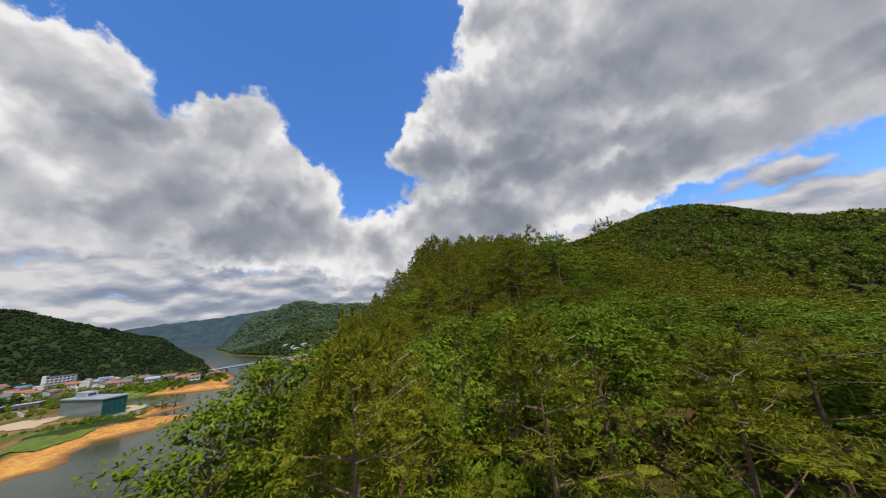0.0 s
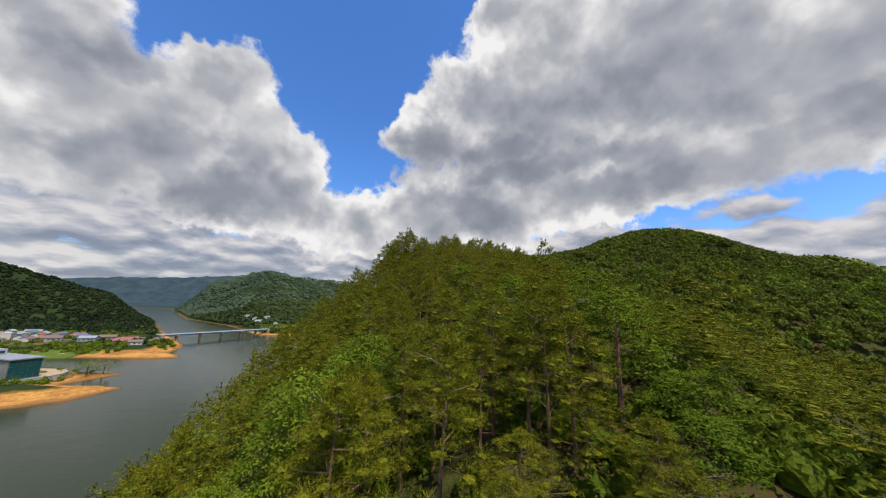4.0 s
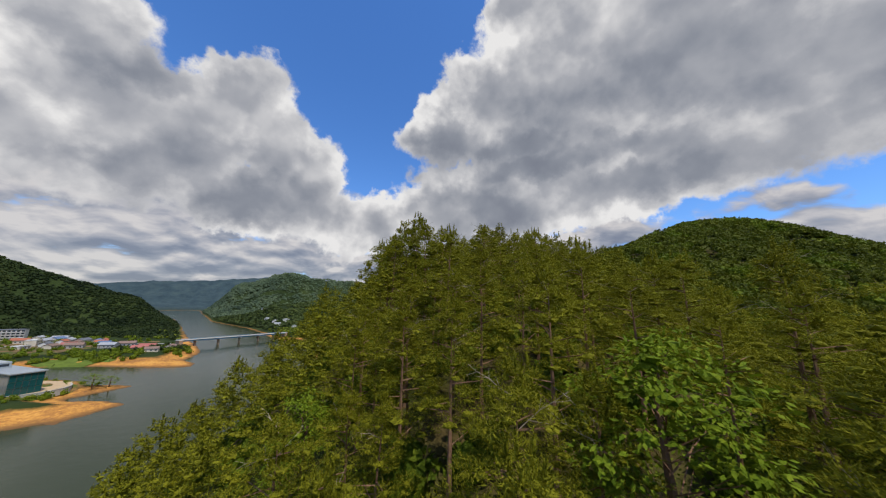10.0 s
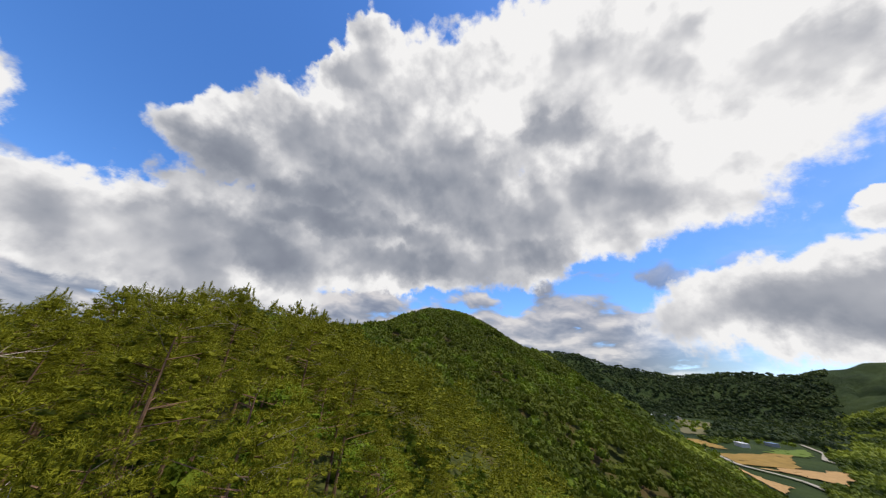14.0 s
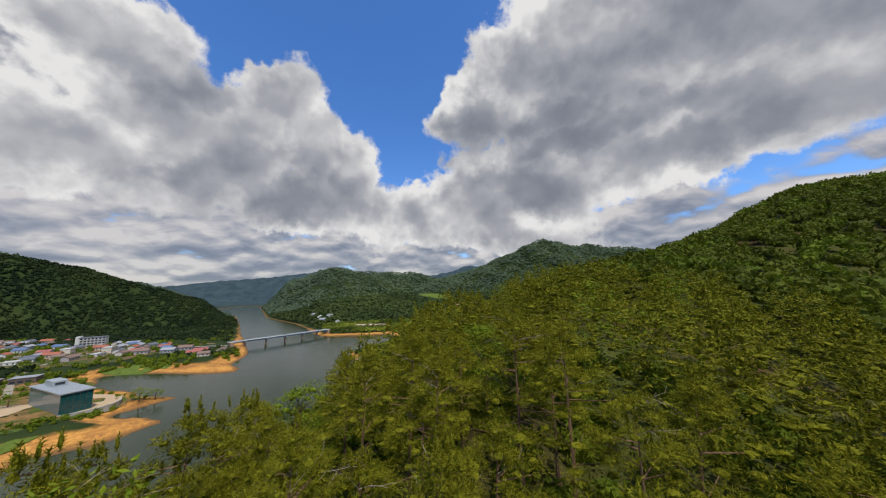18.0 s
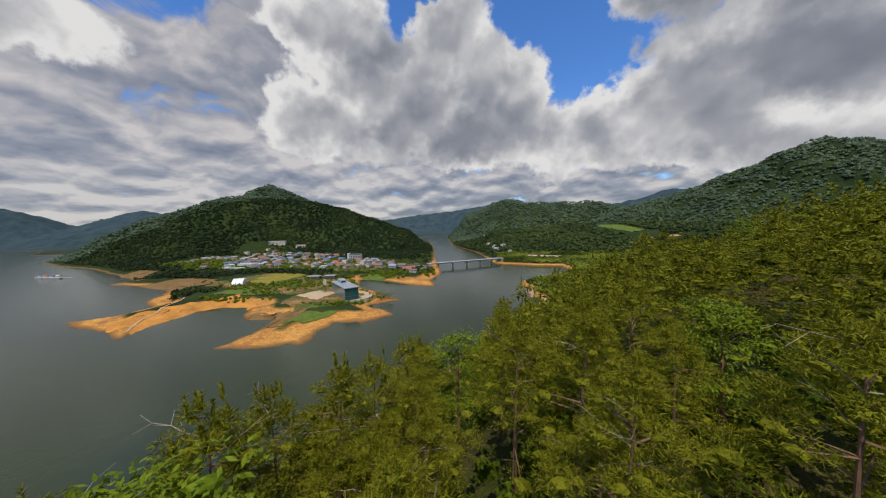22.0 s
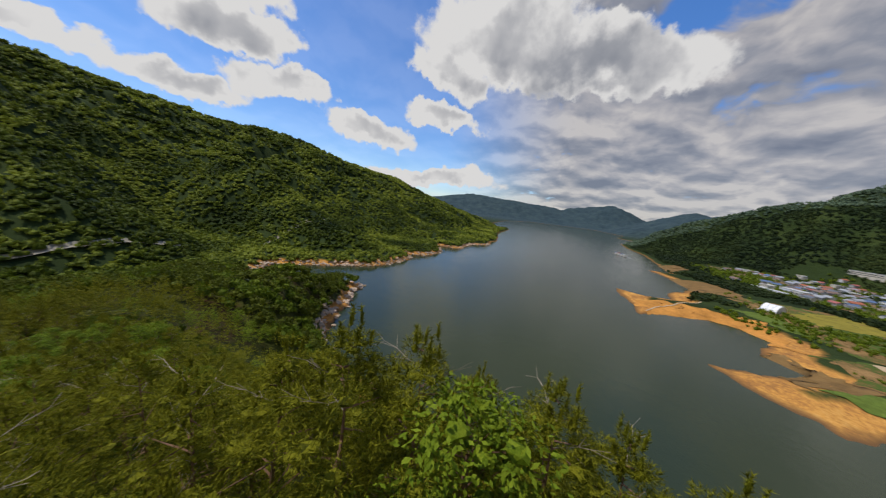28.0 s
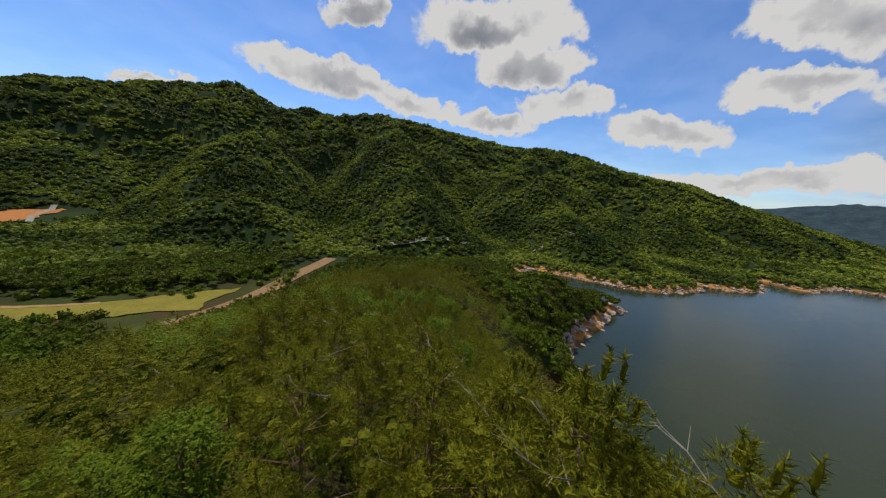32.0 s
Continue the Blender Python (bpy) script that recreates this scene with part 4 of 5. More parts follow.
ROOFS = [plain("roof_" + n, c, 0.7, 0.0, 0.15) for n, c in (("orange_red", (0.34, 0.11, 0.055)), ("grey", (0.30, 0.31, 0.33)), ("blue", (0.10, 0.155, 0.27)), ("pale", (0.50, 0.50, 0.48)),
                                                              ("brown_tile", (0.20, 0.13, 0.10)), ("dusky_red", (0.34, 0.11, 0.09)), ("dark_slate", (0.12, 0.13, 0.15)))]
DOOR = plain("door_paint", (0.18, 0.13, 0.10), 0.6)
CANVAS = plain("white_membrane", (0.82, 0.82, 0.80), 0.6, 0.0, 0.05)


def part(name, bm, mat, parent, label=""):
    me = bpy.data.meshes.new(name)
    bm.to_mesh(me)
    bm.free()
    me.materials.append(mat)
    ob = new(name, me)
    ob.parent = parent
    return tagged(ob, label)


def boxes(*items, bevel=0.0):
    """A bmesh of boxes given as (x0, y0, z0, x1, y1, z1)."""
    bm = bmesh.new()
    for x0, y0, z0, x1, y1, z1 in items:
        bmesh.ops.create_cube(bm, size=1.0, matrix=Matrix.Translation(((x0 + x1) / 2, (y0 + y1) / 2, (z0 + z1) / 2)) @ Matrix.Diagonal((x1 - x0, y1 - y0, z1 - z0, 1)))
    if bevel:
        bmesh.ops.bevel(bm, geom=bm.edges[:], offset=bevel, segments=1, affect="EDGES")
    return bm


def prism(points, depth0, depth1, axis="x"):
    """A bmesh of a profile (across, up) drawn out along x or y."""
    bm = bmesh.new()
    rows = []
    for d in (depth0, depth1):
        rows.append([bm.verts.new((d, a, u) if axis == "x" else (a, d, u)) for a, u in points])
    n = len(points)
    for i in range(n):
        bm.faces.new((rows[0][i], rows[0][(i + 1) % n], rows[1][(i + 1) % n], rows[1][i]))
    bm.faces.new(rows[0])
    bm.faces.new(rows[1][::-1])
    bmesh.ops.recalc_face_normals(bm, faces=bm.faces[:])
    return bm


def height(x, y):
    return float(land(np.array([float(x)]), np.array([float(y)]))[0])


def strip(name, points, width, mat, label, category, rise=0.3, kind="structure"):
    """A road, path or stream bed laid over the ground along a line."""
    pts = [Vector((x, y, 0)) for x, y in points]
    fine = []
    for a, b in zip(pts, pts[1:]):
        n = max(2, int((b - a).length / 4))
        fine += [a.lerp(b, i / n) for i in range(n)]
    fine.append(pts[-1])
    for _ in range(3):
        fine = [fine[0]] + [(fine[i - 1] + fine[i] * 2 + fine[i + 1]) / 4 for i in range(1, len(fine) - 1)] + [fine[-1]]
    vs, rows = [], 4
    for i, p in enumerate(fine):
        d = (fine[min(i + 1, len(fine) - 1)] - fine[max(i - 1, 0)]).normalized()
        side = Vector((d.y, -d.x, 0))
        for k in range(rows + 1):
            vs.append(p + side * width * (k / rows - 0.5))
    x, y = np.array([v.x for v in vs]), np.array([v.y for v in vs])
    z = land(x, y)
    z = z.reshape(-1, rows + 1)
    z = np.maximum(z, z.mean(axis=1, keepdims=True)) + rise
    v = np.stack([x, y, z.ravel()], -1)
    i, j = np.meshgrid(np.arange(len(fine) - 1), np.arange(rows), indexing="ij")
    f = np.stack([i * (rows + 1) + j, i * (rows + 1) + j + 1, (i + 1) * (rows + 1) + j + 1, (i + 1) * (rows + 1) + j], -1).reshape(-1, 4)
    return tagged(new(name, mesh_from_arrays(name, v, f, mat, True)), label, category, kind=kind)


def patch(name, corners, mat, label, category, rise=0.3, n=14, kind="structure"):
    """A field or paved yard between four corners, laid over the ground with a wavering edge."""
    (ax, ay), (bx, by), (cx, cy), (dx, dy) = corners
    u, v = np.meshgrid(np.linspace(0, 1, n), np.linspace(0, 1, n), indexing="ij")
    x = (ax * (1 - u) + bx * u) * (1 - v) + (dx * (1 - u) + cx * u) * v
    y = (ay * (1 - u) + by * u) * (1 - v) + (dy * (1 - u) + cy * u) * v
    amp = 1.5 if math.hypot(bx - ax, by - ay) < 30 else 4.0
    x, y = x + amp * wave(x, y, 22, 41), y + amp * wave(x, y, 22, 42)
    pts = np.stack([x, y, land(x, y) + rise], -1).reshape(-1, 3)
    i, j = np.meshgrid(np.arange(n - 1), np.arange(n - 1), indexing="ij")
    f = np.stack([i * n + j, (i + 1) * n + j, (i + 1) * n + j + 1, i * n + j + 1], -1).reshape(-1, 4)
    return tagged(new(name, mesh_from_arrays(name, pts, f, mat, True)), label, category, kind=kind)


def rough_soil(name, bare, grass):
    """Trodden earth with patches of grass."""
    m, nodes, links, p = material(name, 0.95)
    p.inputs["Specular IOR Level"].default_value = 0.1
    n1, n2 = noise_node(nodes, links, 0.045, 6.0, 0.65), noise_node(nodes, links, 0.7, 4.0)
    r = ramp(nodes, [(0.36, bare), (0.47, tuple(0.6 * c for c in bare)), (0.52, grass), (0.68, tuple(1.5 * c for c in grass))])
    links.new(mix_col(nodes, links, 0.25, n1.outputs["Fac"], n2.outputs["Fac"]), r.inputs[0])
    links.new(r.outputs[0], p.inputs["Base Color"])
    bump(nodes, links, p, n2.outputs["Fac"], 0.3, 0.1)
    return m


def build_bridge():
    a, b = Vector((-231, 437, 9.2)), Vector((-138, 542, 9.2))
    length = (b - a).length
    ob = new("road_bridge")
    ob.matrix_world = Matrix.Translation(a) @ Matrix.Rotation(math.atan2(b.y - a.y, b.x - a.x), 4, "Z")
    part("deck", boxes((-6, -4.6, -0.1, length + 6, 4.6, 0.35), bevel=0.05), CONCRETE, ob, "grey concrete deck")
    for y in (-3.4, 0, 3.4):
        part("girder", boxes((-1, y - 0.35, -1.7, length + 1, y + 0.35, -0.1)), BLUE_STEEL, ob, "blue painted girder")
    for y in (-4.5, 4.5):
        rail = part("railing", boxes((-6, y - 0.06, 1.25, length + 6, y + 0.06, 1.37), (-6, y - 0.05, 0.8, length + 6, y + 0.05, 0.88)), BLUE_STEEL, ob, "blue steel railing")
        for k in range(int(length / 4) + 1):
            part("post", boxes((k * 4 - 0.06, y - 0.06, 0.35, k * 4 + 0.06, y + 0.06, 1.3)), BLUE_STEEL, rail)
    for x in (0.10, 0.30, 0.50, 0.70, 0.88):
        x *= length
        pier = part("pier", boxes((x - 0.9, -1.7, -15, x + 0.9, 1.7, -2.6), bevel=0.25), PIER, ob, "tall brown-stained concrete pier")
        part("cap", prism([(-4.4, -1.7), (4.4, -1.7), (4.4, -2.3), (2.2, -3.4), (-2.2, -3.4), (-4.4, -2.3)], x - 1.1, x + 1.1), CONCRETE, pier)
    for x in (-5, length + 1):
        part("abutment", boxes((x, -4.8, -9, x + 4, 4.8, -0.1), bevel=0.1), PIER, ob, "brown concrete abutment")
    return tagged(ob, "long blue girder bridge on tall concrete piers over the reservoir", "bridge")


def build_hall():
    """The long glazed hall on the point: grey sloping roof, dark teal end, pale glass side."""
    ob = new("glass_hall")
    base = 5.2
    ob.matrix_world = Matrix.Translation((-190.5, 202.5, base)) @ Matrix.Rotation(math.atan2(24, -41), 4, "Z")
    l, w, h0, h1 = 46.0, 12.5, 12.0, 11.4
    part("plinth", boxes((-1, -w / 2 - 1, -3, l + 1, w / 2 + 1, 0.05)), CONCRETE, ob)
    part("body", boxes((0.25, -w / 2 + 0.25, 0, l, w / 2 - 0.25, 11.2)), CREAM, ob, "pale inner walls behind the glass")
    part("roof", prism([(-0.7, h0), (l + 0.6, h1 + 0.6), (l + 0.6, h1), (-0.7, h0 - 0.55)], -w / 2 - 0.6, w / 2 + 0.6, "y"), METAL_ROOF, ob, "grey standing-seam metal roof")
    for k in range(12):
        x = l * (k + 0.5) / 12
        part("roof_seam", boxes((x - 0.08, -w / 2 - 0.5, h0 + 0.02 + x * 0.002, x + 0.08, w / 2 + 0.5, h0 + 0.12 + x * 0.002)), METAL_ROOF, ob)
    for i in range(5):
        y0 = -w / 2 + i * w / 5
        for j in range(3):
            part("end_pane", boxes((0.0, y0 + 0.07, 0.3 + j * 3.6, 0.2, y0 + w / 5 - 0.07, 3.75 + j * 3.6)), TEAL_GLASS, ob, "dark teal glass pane")
        part("mullion", boxes((-0.08, y0 - 0.06, 0, 0.26, y0 + 0.06, 11.3)), DARKWALL, ob)
    for side in (-1, 1):
        for i in range(14):
            x0 = 0.6 + i * (l - 1) / 14
            y = side * w / 2
            part("side_pane", boxes((x0 + 0.06, y - 0.2 if side > 0 else y, 0.3, x0 + (l - 1) / 14 - 0.06, y if side > 0 else y + 0.2, 11.1)), CLEAR_GLASS, ob, "tall pale glass pane")
    box_top = part("roof_house", boxes((26, -3.0, 11.7, 38, 3.0, 15.4), bevel=0.1), METAL_ROOF, ob, "pale stair house on the roof")
    part("roof_house_window", boxes((25.9, -2, 12.9, 25.98, 2, 14.4)), GLASS, box_top)
    return tagged(ob, "long glass hall with dark teal end wall and grey metal roof", "hall")


def build_terrace():
    ob = new("terrace_wall")
    pts = []
    for i in range(41):
        t = radians(-165 + i * 5.0)
        pts.append((-214 + 33 * math.cos(t), 214 + 21 * math.sin(t)))
    for i, ((x0, y0), (x1, y1)) in enumerate(zip(pts, pts[1:])):
        d = Vector((x1 - x0, y1 - y0, 0))
        c = part("wall_segment", boxes((0, -0.3, -3.5, d.length + 0.1, 0.3, 0.0), (0, -0.4, 0.0, d.length + 0.1, 0.4, 0.3)), CONCRETE, ob)
        c.matrix_local = Matrix.Translation((x0, y0, 5.5)) @ Matrix.Rotation(math.atan2(d.y, d.x), 4, "Z")
    bm = bmesh.new()
    vs = [bm.verts.new((x, y, 5.38)) for x, y in pts] + [bm.verts.new((x, y, 5.38)) for x, y in ((-190, 232), (-240, 245), (-262, 240))]
    bm.faces.new(vs)
    part("paving", bm, PAVING, ob, "sunlit tan paving")
    return tagged(ob, "curved concrete terrace wall round a tan paved yard", "terrace")


def house(w, d, h, roof, wall, gable=True):
    ob = new("house")
    part("body", boxes((-w / 2, -d / 2, -2.0, w / 2, d / 2, h), bevel=0.03), wall, ob)
    if gable:
        r = part("roof", prism([(-d / 2 - 0.5, h - 0.15), (0, h + d * 0.26), (d / 2 + 0.5, h - 0.15), (d / 2 + 0.5, h + 0.1), (0, h + d * 0.26 + 0.28), (-d / 2 - 0.5, h + 0.1)], -w / 2 - 0.4, w / 2 + 0.4), roof, ob)
        part("gable_wall", prism([(-d / 2 + 0.05, h), (d / 2 - 0.05, h), (0, h + d * 0.25)], -w / 2 + 0.05, w / 2 - 0.05), wall, ob)
        part("ridge_cap", boxes((-w / 2 - 0.4, -0.15, h + d * 0.26 + 0.2, w / 2 + 0.4, 0.15, h + d * 0.26 + 0.36)), roof, r)
    else:
        part("roof", boxes((-w / 2 - 0.3, -d / 2 - 0.3, h, w / 2 + 0.3, d / 2 + 0.3, h + 0.35), bevel=0.05), roof, ob)
        part("parapet", boxes((-w / 2, -d / 2, h + 0.35, w / 2, -d / 2 + 0.2, h + 0.9)), wall, ob)
        part("parapet", boxes((-w / 2, d / 2 - 0.2, h + 0.35, w / 2, d / 2, h + 0.9)), wall, ob)
    storeys = max(1, int(h / 2.9))
    n = max(2, int(w / 3))
    for s in range(storeys):
        for k in range(n):
            x = -w / 2 + (k + 0.5) * w / n
            for y in (-d / 2, d / 2):
                if s == 0 and k == 0 and y < 0:
                    part("door", boxes((x - 0.5, y - 0.05, 0, x + 0.5, y + 0.02, 2.05)), DOOR, ob)
                else:
                    win = part("window", boxes((x - 0.7, y - 0.04, 0.9 + s * 2.9, x + 0.7, y + 0.04, 2.2 + s * 2.9)), GLASS, ob)
                    part("sill", boxes((x - 0.8, y - 0.12, 0.8 + s * 2.9, x + 0.8, y + 0.12, 0.9 + s * 2.9)), WHITE, win)
    return ob


LABELS = ["low house with an orange-red roof in the lakeside village", "low house with a grey roof in the lakeside village", "house with a bright blue metal roof in the village", "pale flat-roofed building in the lakeside village",
          "old house with a brown tiled roof in the village", "house with a dusky red roof in the village", "house with a dark slate roof in the village"]


def build_village():
    rng = random.Random(77)
    kinds = []
    for i, roof in enumerate(ROOFS):
        for w, d, h in ((11, 7, 3.0), (14, 8, 3.4)):
            flat_roof = i == 3
            o = house(w, d, h * (1.8 if flat_roof and w > 12 else 1), roof, (WHITE, CREAM, GREYWALL)[(i + (w > 12)) % 3], not flat_roof)
            kinds.append(tagged(o, LABELS[i], "house", "houses of the lakeside village"))
    used, placed = set(), []
    weights = [4, 4, 6, 6, 3, 3, 3, 3, 6, 6, 2, 2, 6, 6]
    tries = 0
    rows = [(-640, 345, -330, 425, 60, 62), (-690, 430, -470, 500, 40, 30), (-840, 380, -700, 415, 36, 16), (-820, 505, -560, 515, 30, 24), (-330, 420, -270, 400, 24, 8), (-245, 385, -215, 372, 14, 4)]
    for ax, ay, bx, by, spread, count in rows:
        done = 0
        while done < count and tries < 6000:
            tries += 1
            s = rng.random()
            x = ax + (bx - ax) * s + rng.uniform(-1, 1) * spread * 0.35
            y = ay + (by - ay) * s + rng.uniform(-1, 1) * spread
            if any(abs(x - q[0]) < 11.5 and abs(y - q[1]) < 10 for q in placed) or shore_distance(np.array([x]), np.array([y]))[0] < 25:
                continue
            if math.hypot(x + 418, y - 462) < 22:
                continue
            k = rng.choices(range(14), weights)[0]
            m = pose(x, y, height(x, y) + 0.15, 0, 0, rng.choice([15, 105, 20, 110, 5, 95]) + rng.uniform(-6, 6))
            if k in used:
                copy_thing(kinds[k], m)
            else:
                used.add(k)
                kinds[k].matrix_basis = m
            placed.append((x, y))
            done += 1
    for k, o in enumerate(kinds):
        if k not in used:
            o.matrix_basis = pose(-500 + k * 14, 520, height(-500 + k * 14, 520))
    return placed


def build_guesthouse():
    ob = new("guest_house")
    ob.matrix_world = pose(-418, 461, height(-418, 461) + 0.3, 0, 0, 24)
    w, d, h = 24, 10, 12.4
    part("body", boxes((-w / 2, -d / 2, -5, w / 2, d / 2, h), bevel=0.05), WHITE, ob)
    part("stair_tower", boxes((-w / 2 - 3.5, -d / 2 - 0.6, -5, -w / 2, d / 2, h + 2.0), bevel=0.05), WHITE, ob, "plain white stair tower")
    part("roof", boxes((-w / 2 - 0.4, -d / 2 - 0.8, h, w / 2 + 0.6, d / 2 + 0.4, h + 0.5), bevel=0.05), ROOFS[6], ob, "dark roof edge")
    for s in range(4):
        part("balcony", boxes((-w / 2 + 0.4, -d / 2 - 1.2, s * 3.1 - 0.1, w / 2, -d / 2, s * 3.1 + 0.1), (-w / 2 + 0.4, -d / 2 - 1.2, s * 3.1 + 0.1, w / 2, -d / 2 - 1.1, s * 3.1 + 0.9)), WHITE, ob)
        for k in range(7):
            x = -w / 2 + (k + 0.5) * w / 7
            part("window", boxes((x - 1.1, -d / 2 - 0.06, s * 3.1 + 0.3, x + 1.1, -d / 2 + 0.02, s * 3.1 + 2.5)), GLASS, ob)
    return tagged(ob, "white four-storey guest house with balconies above the village", "building")


def long_block(name, x, y, turn, w, d, h, wall, roof, label, storeys=2):
    ob = new(name)
    ob.matrix_world = pose(x, y, height(x, y), 0, 0, turn)
    part("body", boxes((-w / 2, -d / 2, -6, w / 2, d / 2, h), bevel=0.05), wall, ob)
    part("roof", boxes((-w / 2 - 0.4, -d / 2 - 0.4, h, w / 2 + 0.4, d / 2 + 0.4, h + 0.4), bevel=0.05), roof, ob)
    for s in range(storeys):
        for k in range(int(w / 4)):
            xx = -w / 2 + (k + 0.5) * 4
            part("window", boxes((xx - 1.4, -d / 2 - 0.05, s * 3.2 + 1.0, xx + 1.4, -d / 2 + 0.02, s * 3.2 + 2.6)), GLASS, ob)
    return tagged(ob, label, "building")


def build_dome():
    ob = new("arched_stage")
    ob.matrix_world = pose(-380, 213, height(-380, 213), 0, 0, 40)
    n = 14
    outer = [(9 * math.cos(math.pi * i / n), 7.5 * math.sin(math.pi * i / n)) for i in range(n + 1)]
    inner = [(8.6 * math.cos(math.pi * i / n), 7.1 * math.sin(math.pi * i / n)) for i in range(n, -1, -1)]
    part("canopy", prism(outer + inner, -6, 6, "x"), CANVAS, ob, "white arched membrane")
    part("back_wall", prism(outer, 5.2, 5.5, "x"), WHITE, ob)
    part("platform", boxes((-8, -9.4, -2, 6, 9.4, 0.6)), CONCRETE, ob)
    for k in (-6.1, -2, 2):
        part("rib", prism([(9.15 * math.cos(math.pi * i / n), 7.65 * math.sin(math.pi * i / n)) for i in range(n + 1)] + [(8.9 * math.cos(math.pi * i / n), 7.4 * math.sin(math.pi * i / n)) for i in range(n, -1, -1)], k, k + 0.3, "x"), METAL_ROOF, ob)
    return tagged(ob, "white arched open-air stage beside the playing field", "stage")


def build_pontoon():
    ob = new("floating_pontoon")
    ob.matrix_world = pose(-850, 163, 0.0, 0, 0, 14)
    part("deck", boxes((-30, -5, -0.4, 30, 5, 0.7), bevel=0.1), CONCRETE, ob)
    for x, m, w in ((-22, ROOFS[2], 8), (-8, ROOFS[0], 10), (8, ROOFS[2], 9), (22, ROOFS[3], 8)):
        hut = part("hut", boxes((x - w / 2, -3, 0.7, x + w / 2, 3, 3.4)), WHITE, ob)
        part("hut_roof", prism([(-3.6, 3.3), (0, 4.8), (3.6, 3.3), (3.6, 3.5), (0, 5.0), (-3.6, 3.5)], x - w / 2 - 0.3, x + w / 2 + 0.3), m, hut)
    part("gangway", boxes((28, -1, 0.3, 52, 1, 0.5)), METAL_ROOF, ob)
    return tagged(ob, "floating pontoon with blue and red roofed huts on the lake", "pontoon")


FIELD_GREEN = plain("young_crop", (0.10, 0.14, 0.022), 0.95, 0.0, 0.25, 0.3)
FIELD_YELLOW = plain("ripe_meadow_grass", (0.23, 0.190, 0.028), 0.95, 0.0, 0.3, 0.12)
FIELD_CLAY = plain("ploughed_orange_clay", (0.46, 0.18, 0.05), 0.95, 0.0, 0.2, 0.3)
FIELD_OCHRE = plain("dry_ochre_grass", (0.25, 0.155, 0.040), 0.95, 0.0, 0.35, 0.12)
FIELD_GREY = plain("fallow_ground", (0.13, 0.115, 0.055), 0.95, 0.0, 0.3, 0.06)
FIELD_TAN = plain("dry_stubble", (0.36, 0.22, 0.09), 0.95, 0.0, 0.25, 0.2)
GRASS = plain("lakeside_grass", (0.10, 0.14, 0.022), 0.95, 0.0, 0.45, 0.25)
MUD = plain("dried_mud", (0.19, 0.112, 0.040), 0.95, 0.0, 0.4, 0.12)
CLAY = plain("bare_ochre_clay", (0.48, 0.215, 0.046), 0.95, 0.0, 0.45, 0.07)
ROCK = plain("pale_shore_rock", (0.44, 0.33, 0.24), 0.9, 0.0, 0.4, 0.5)
STONES = plain("stream_stones", (0.28, 0.165, 0.075), 0.95, 0.0, 0.4, 0.6)

build_bridge()
build_hall()
build_terrace()
HOUSES = build_village()
build_guesthouse()
build_dome()
build_pontoon()
long_block("school", -800, 560, 30, 46, 11, 7.5, CREAM, ROOFS[3], "long pale school building above the village roofs")
long_block("school", -740, 590, 30, 26, 10, 6.5, WHITE, ROOFS[5], "pale school wing with a dusky red roof")
long_block("village_hall", -560, 330, 20, 30, 14, 5.5, WHITE, ROOFS[3], "broad white hall at the edge of the village", 1)
long_block("greenhouse", -540, 292, 18, 44, 9, 3.6, CANVAS, ROOFS[3], "long low pale greenhouse by the shore fields", 1)
long_block("pavilion", -318, 271, 24, 16, 9, 4.0, DARKWALL, ROOFS[1], "dark timber pavilion with a grey roof in the park", 1)
long_block("pavilion", -300, 281, 24, 14, 9, 4.4, DARKWALL, ROOFS[1], "dark timber pavilion with a grey roof in the park", 1)
VILLAGE_SOIL = rough_soil("village_earth", (0.26, 0.165, 0.085), (0.055, 0.075, 0.018))
PARK_SOIL = rough_soil("park_earth", (0.30, 0.18, 0.07), (0.065, 0.095, 0.018))
patch("village_ground", [(-660, 300), (-300, 345), (-265, 452), (-680, 470)], VILLAGE_SOIL, "trodden earth and rough grass between the village houses", "ground", 0.22, 40)
patch("village_ground", [(-850, 340), (-672, 308), (-690, 470), (-850, 440)], VILLAGE_SOIL, "trodden earth and rough grass at the village edge", "ground", 0.22, 30)
patch("park_ground", [(-440, 196), (-262, 196), (-226, 290), (-430, 296)], PARK_SOIL, "rough grass and bare earth of the lakeside park", "ground", 0.18, 34)
patch("park_ground", [(-258, 168), (-196, 168), (-176, 232), (-252, 252)], PARK_SOIL, "rough grass and bare earth round the glass hall", "ground", 0.18, 26)
patch("playing_field", [(-388, 222), (-345, 230), (-366, 318), (-428, 300)], FIELD_YELLOW, "yellow-green grass playing field by the village", "field", 0.35)
patch("grass_bank", [(-194, 136), (-201, 158), (-176, 172), (-181, 142)], GRASS, "bright green grass bank above the clay shore", "grass", 0.45)
patch("mud_flat", [(-250, 146), (-205, 174), (-193, 127), (-226, 128)], MUD, "dried brown mud flat beside the point", "ground", 0.3)
patch("clay_spit", [(-326, 84), (-338, 128), (-311, 132), (-280, 88)], CLAY, "bare bright ochre clay of the spit", "ground", 0.3)
patch("clay_spit", [(-338, 128), (-324, 176), (-256, 168), (-293, 124)], CLAY, "bare ochre clay at the root of the spit", "ground", 0.3)
patch("mud_flat", [(-559, 158), (-448, 172), (-415, 214), (-510, 231)], MUD, "dried brown mud of the inner cove", "ground", 0.5)
patch("mud_flat", [(-716, 194), (-640, 203), (-673, 250), (-739, 241)], MUD, "dried brown mud bank below the woods", "ground", 0.5)
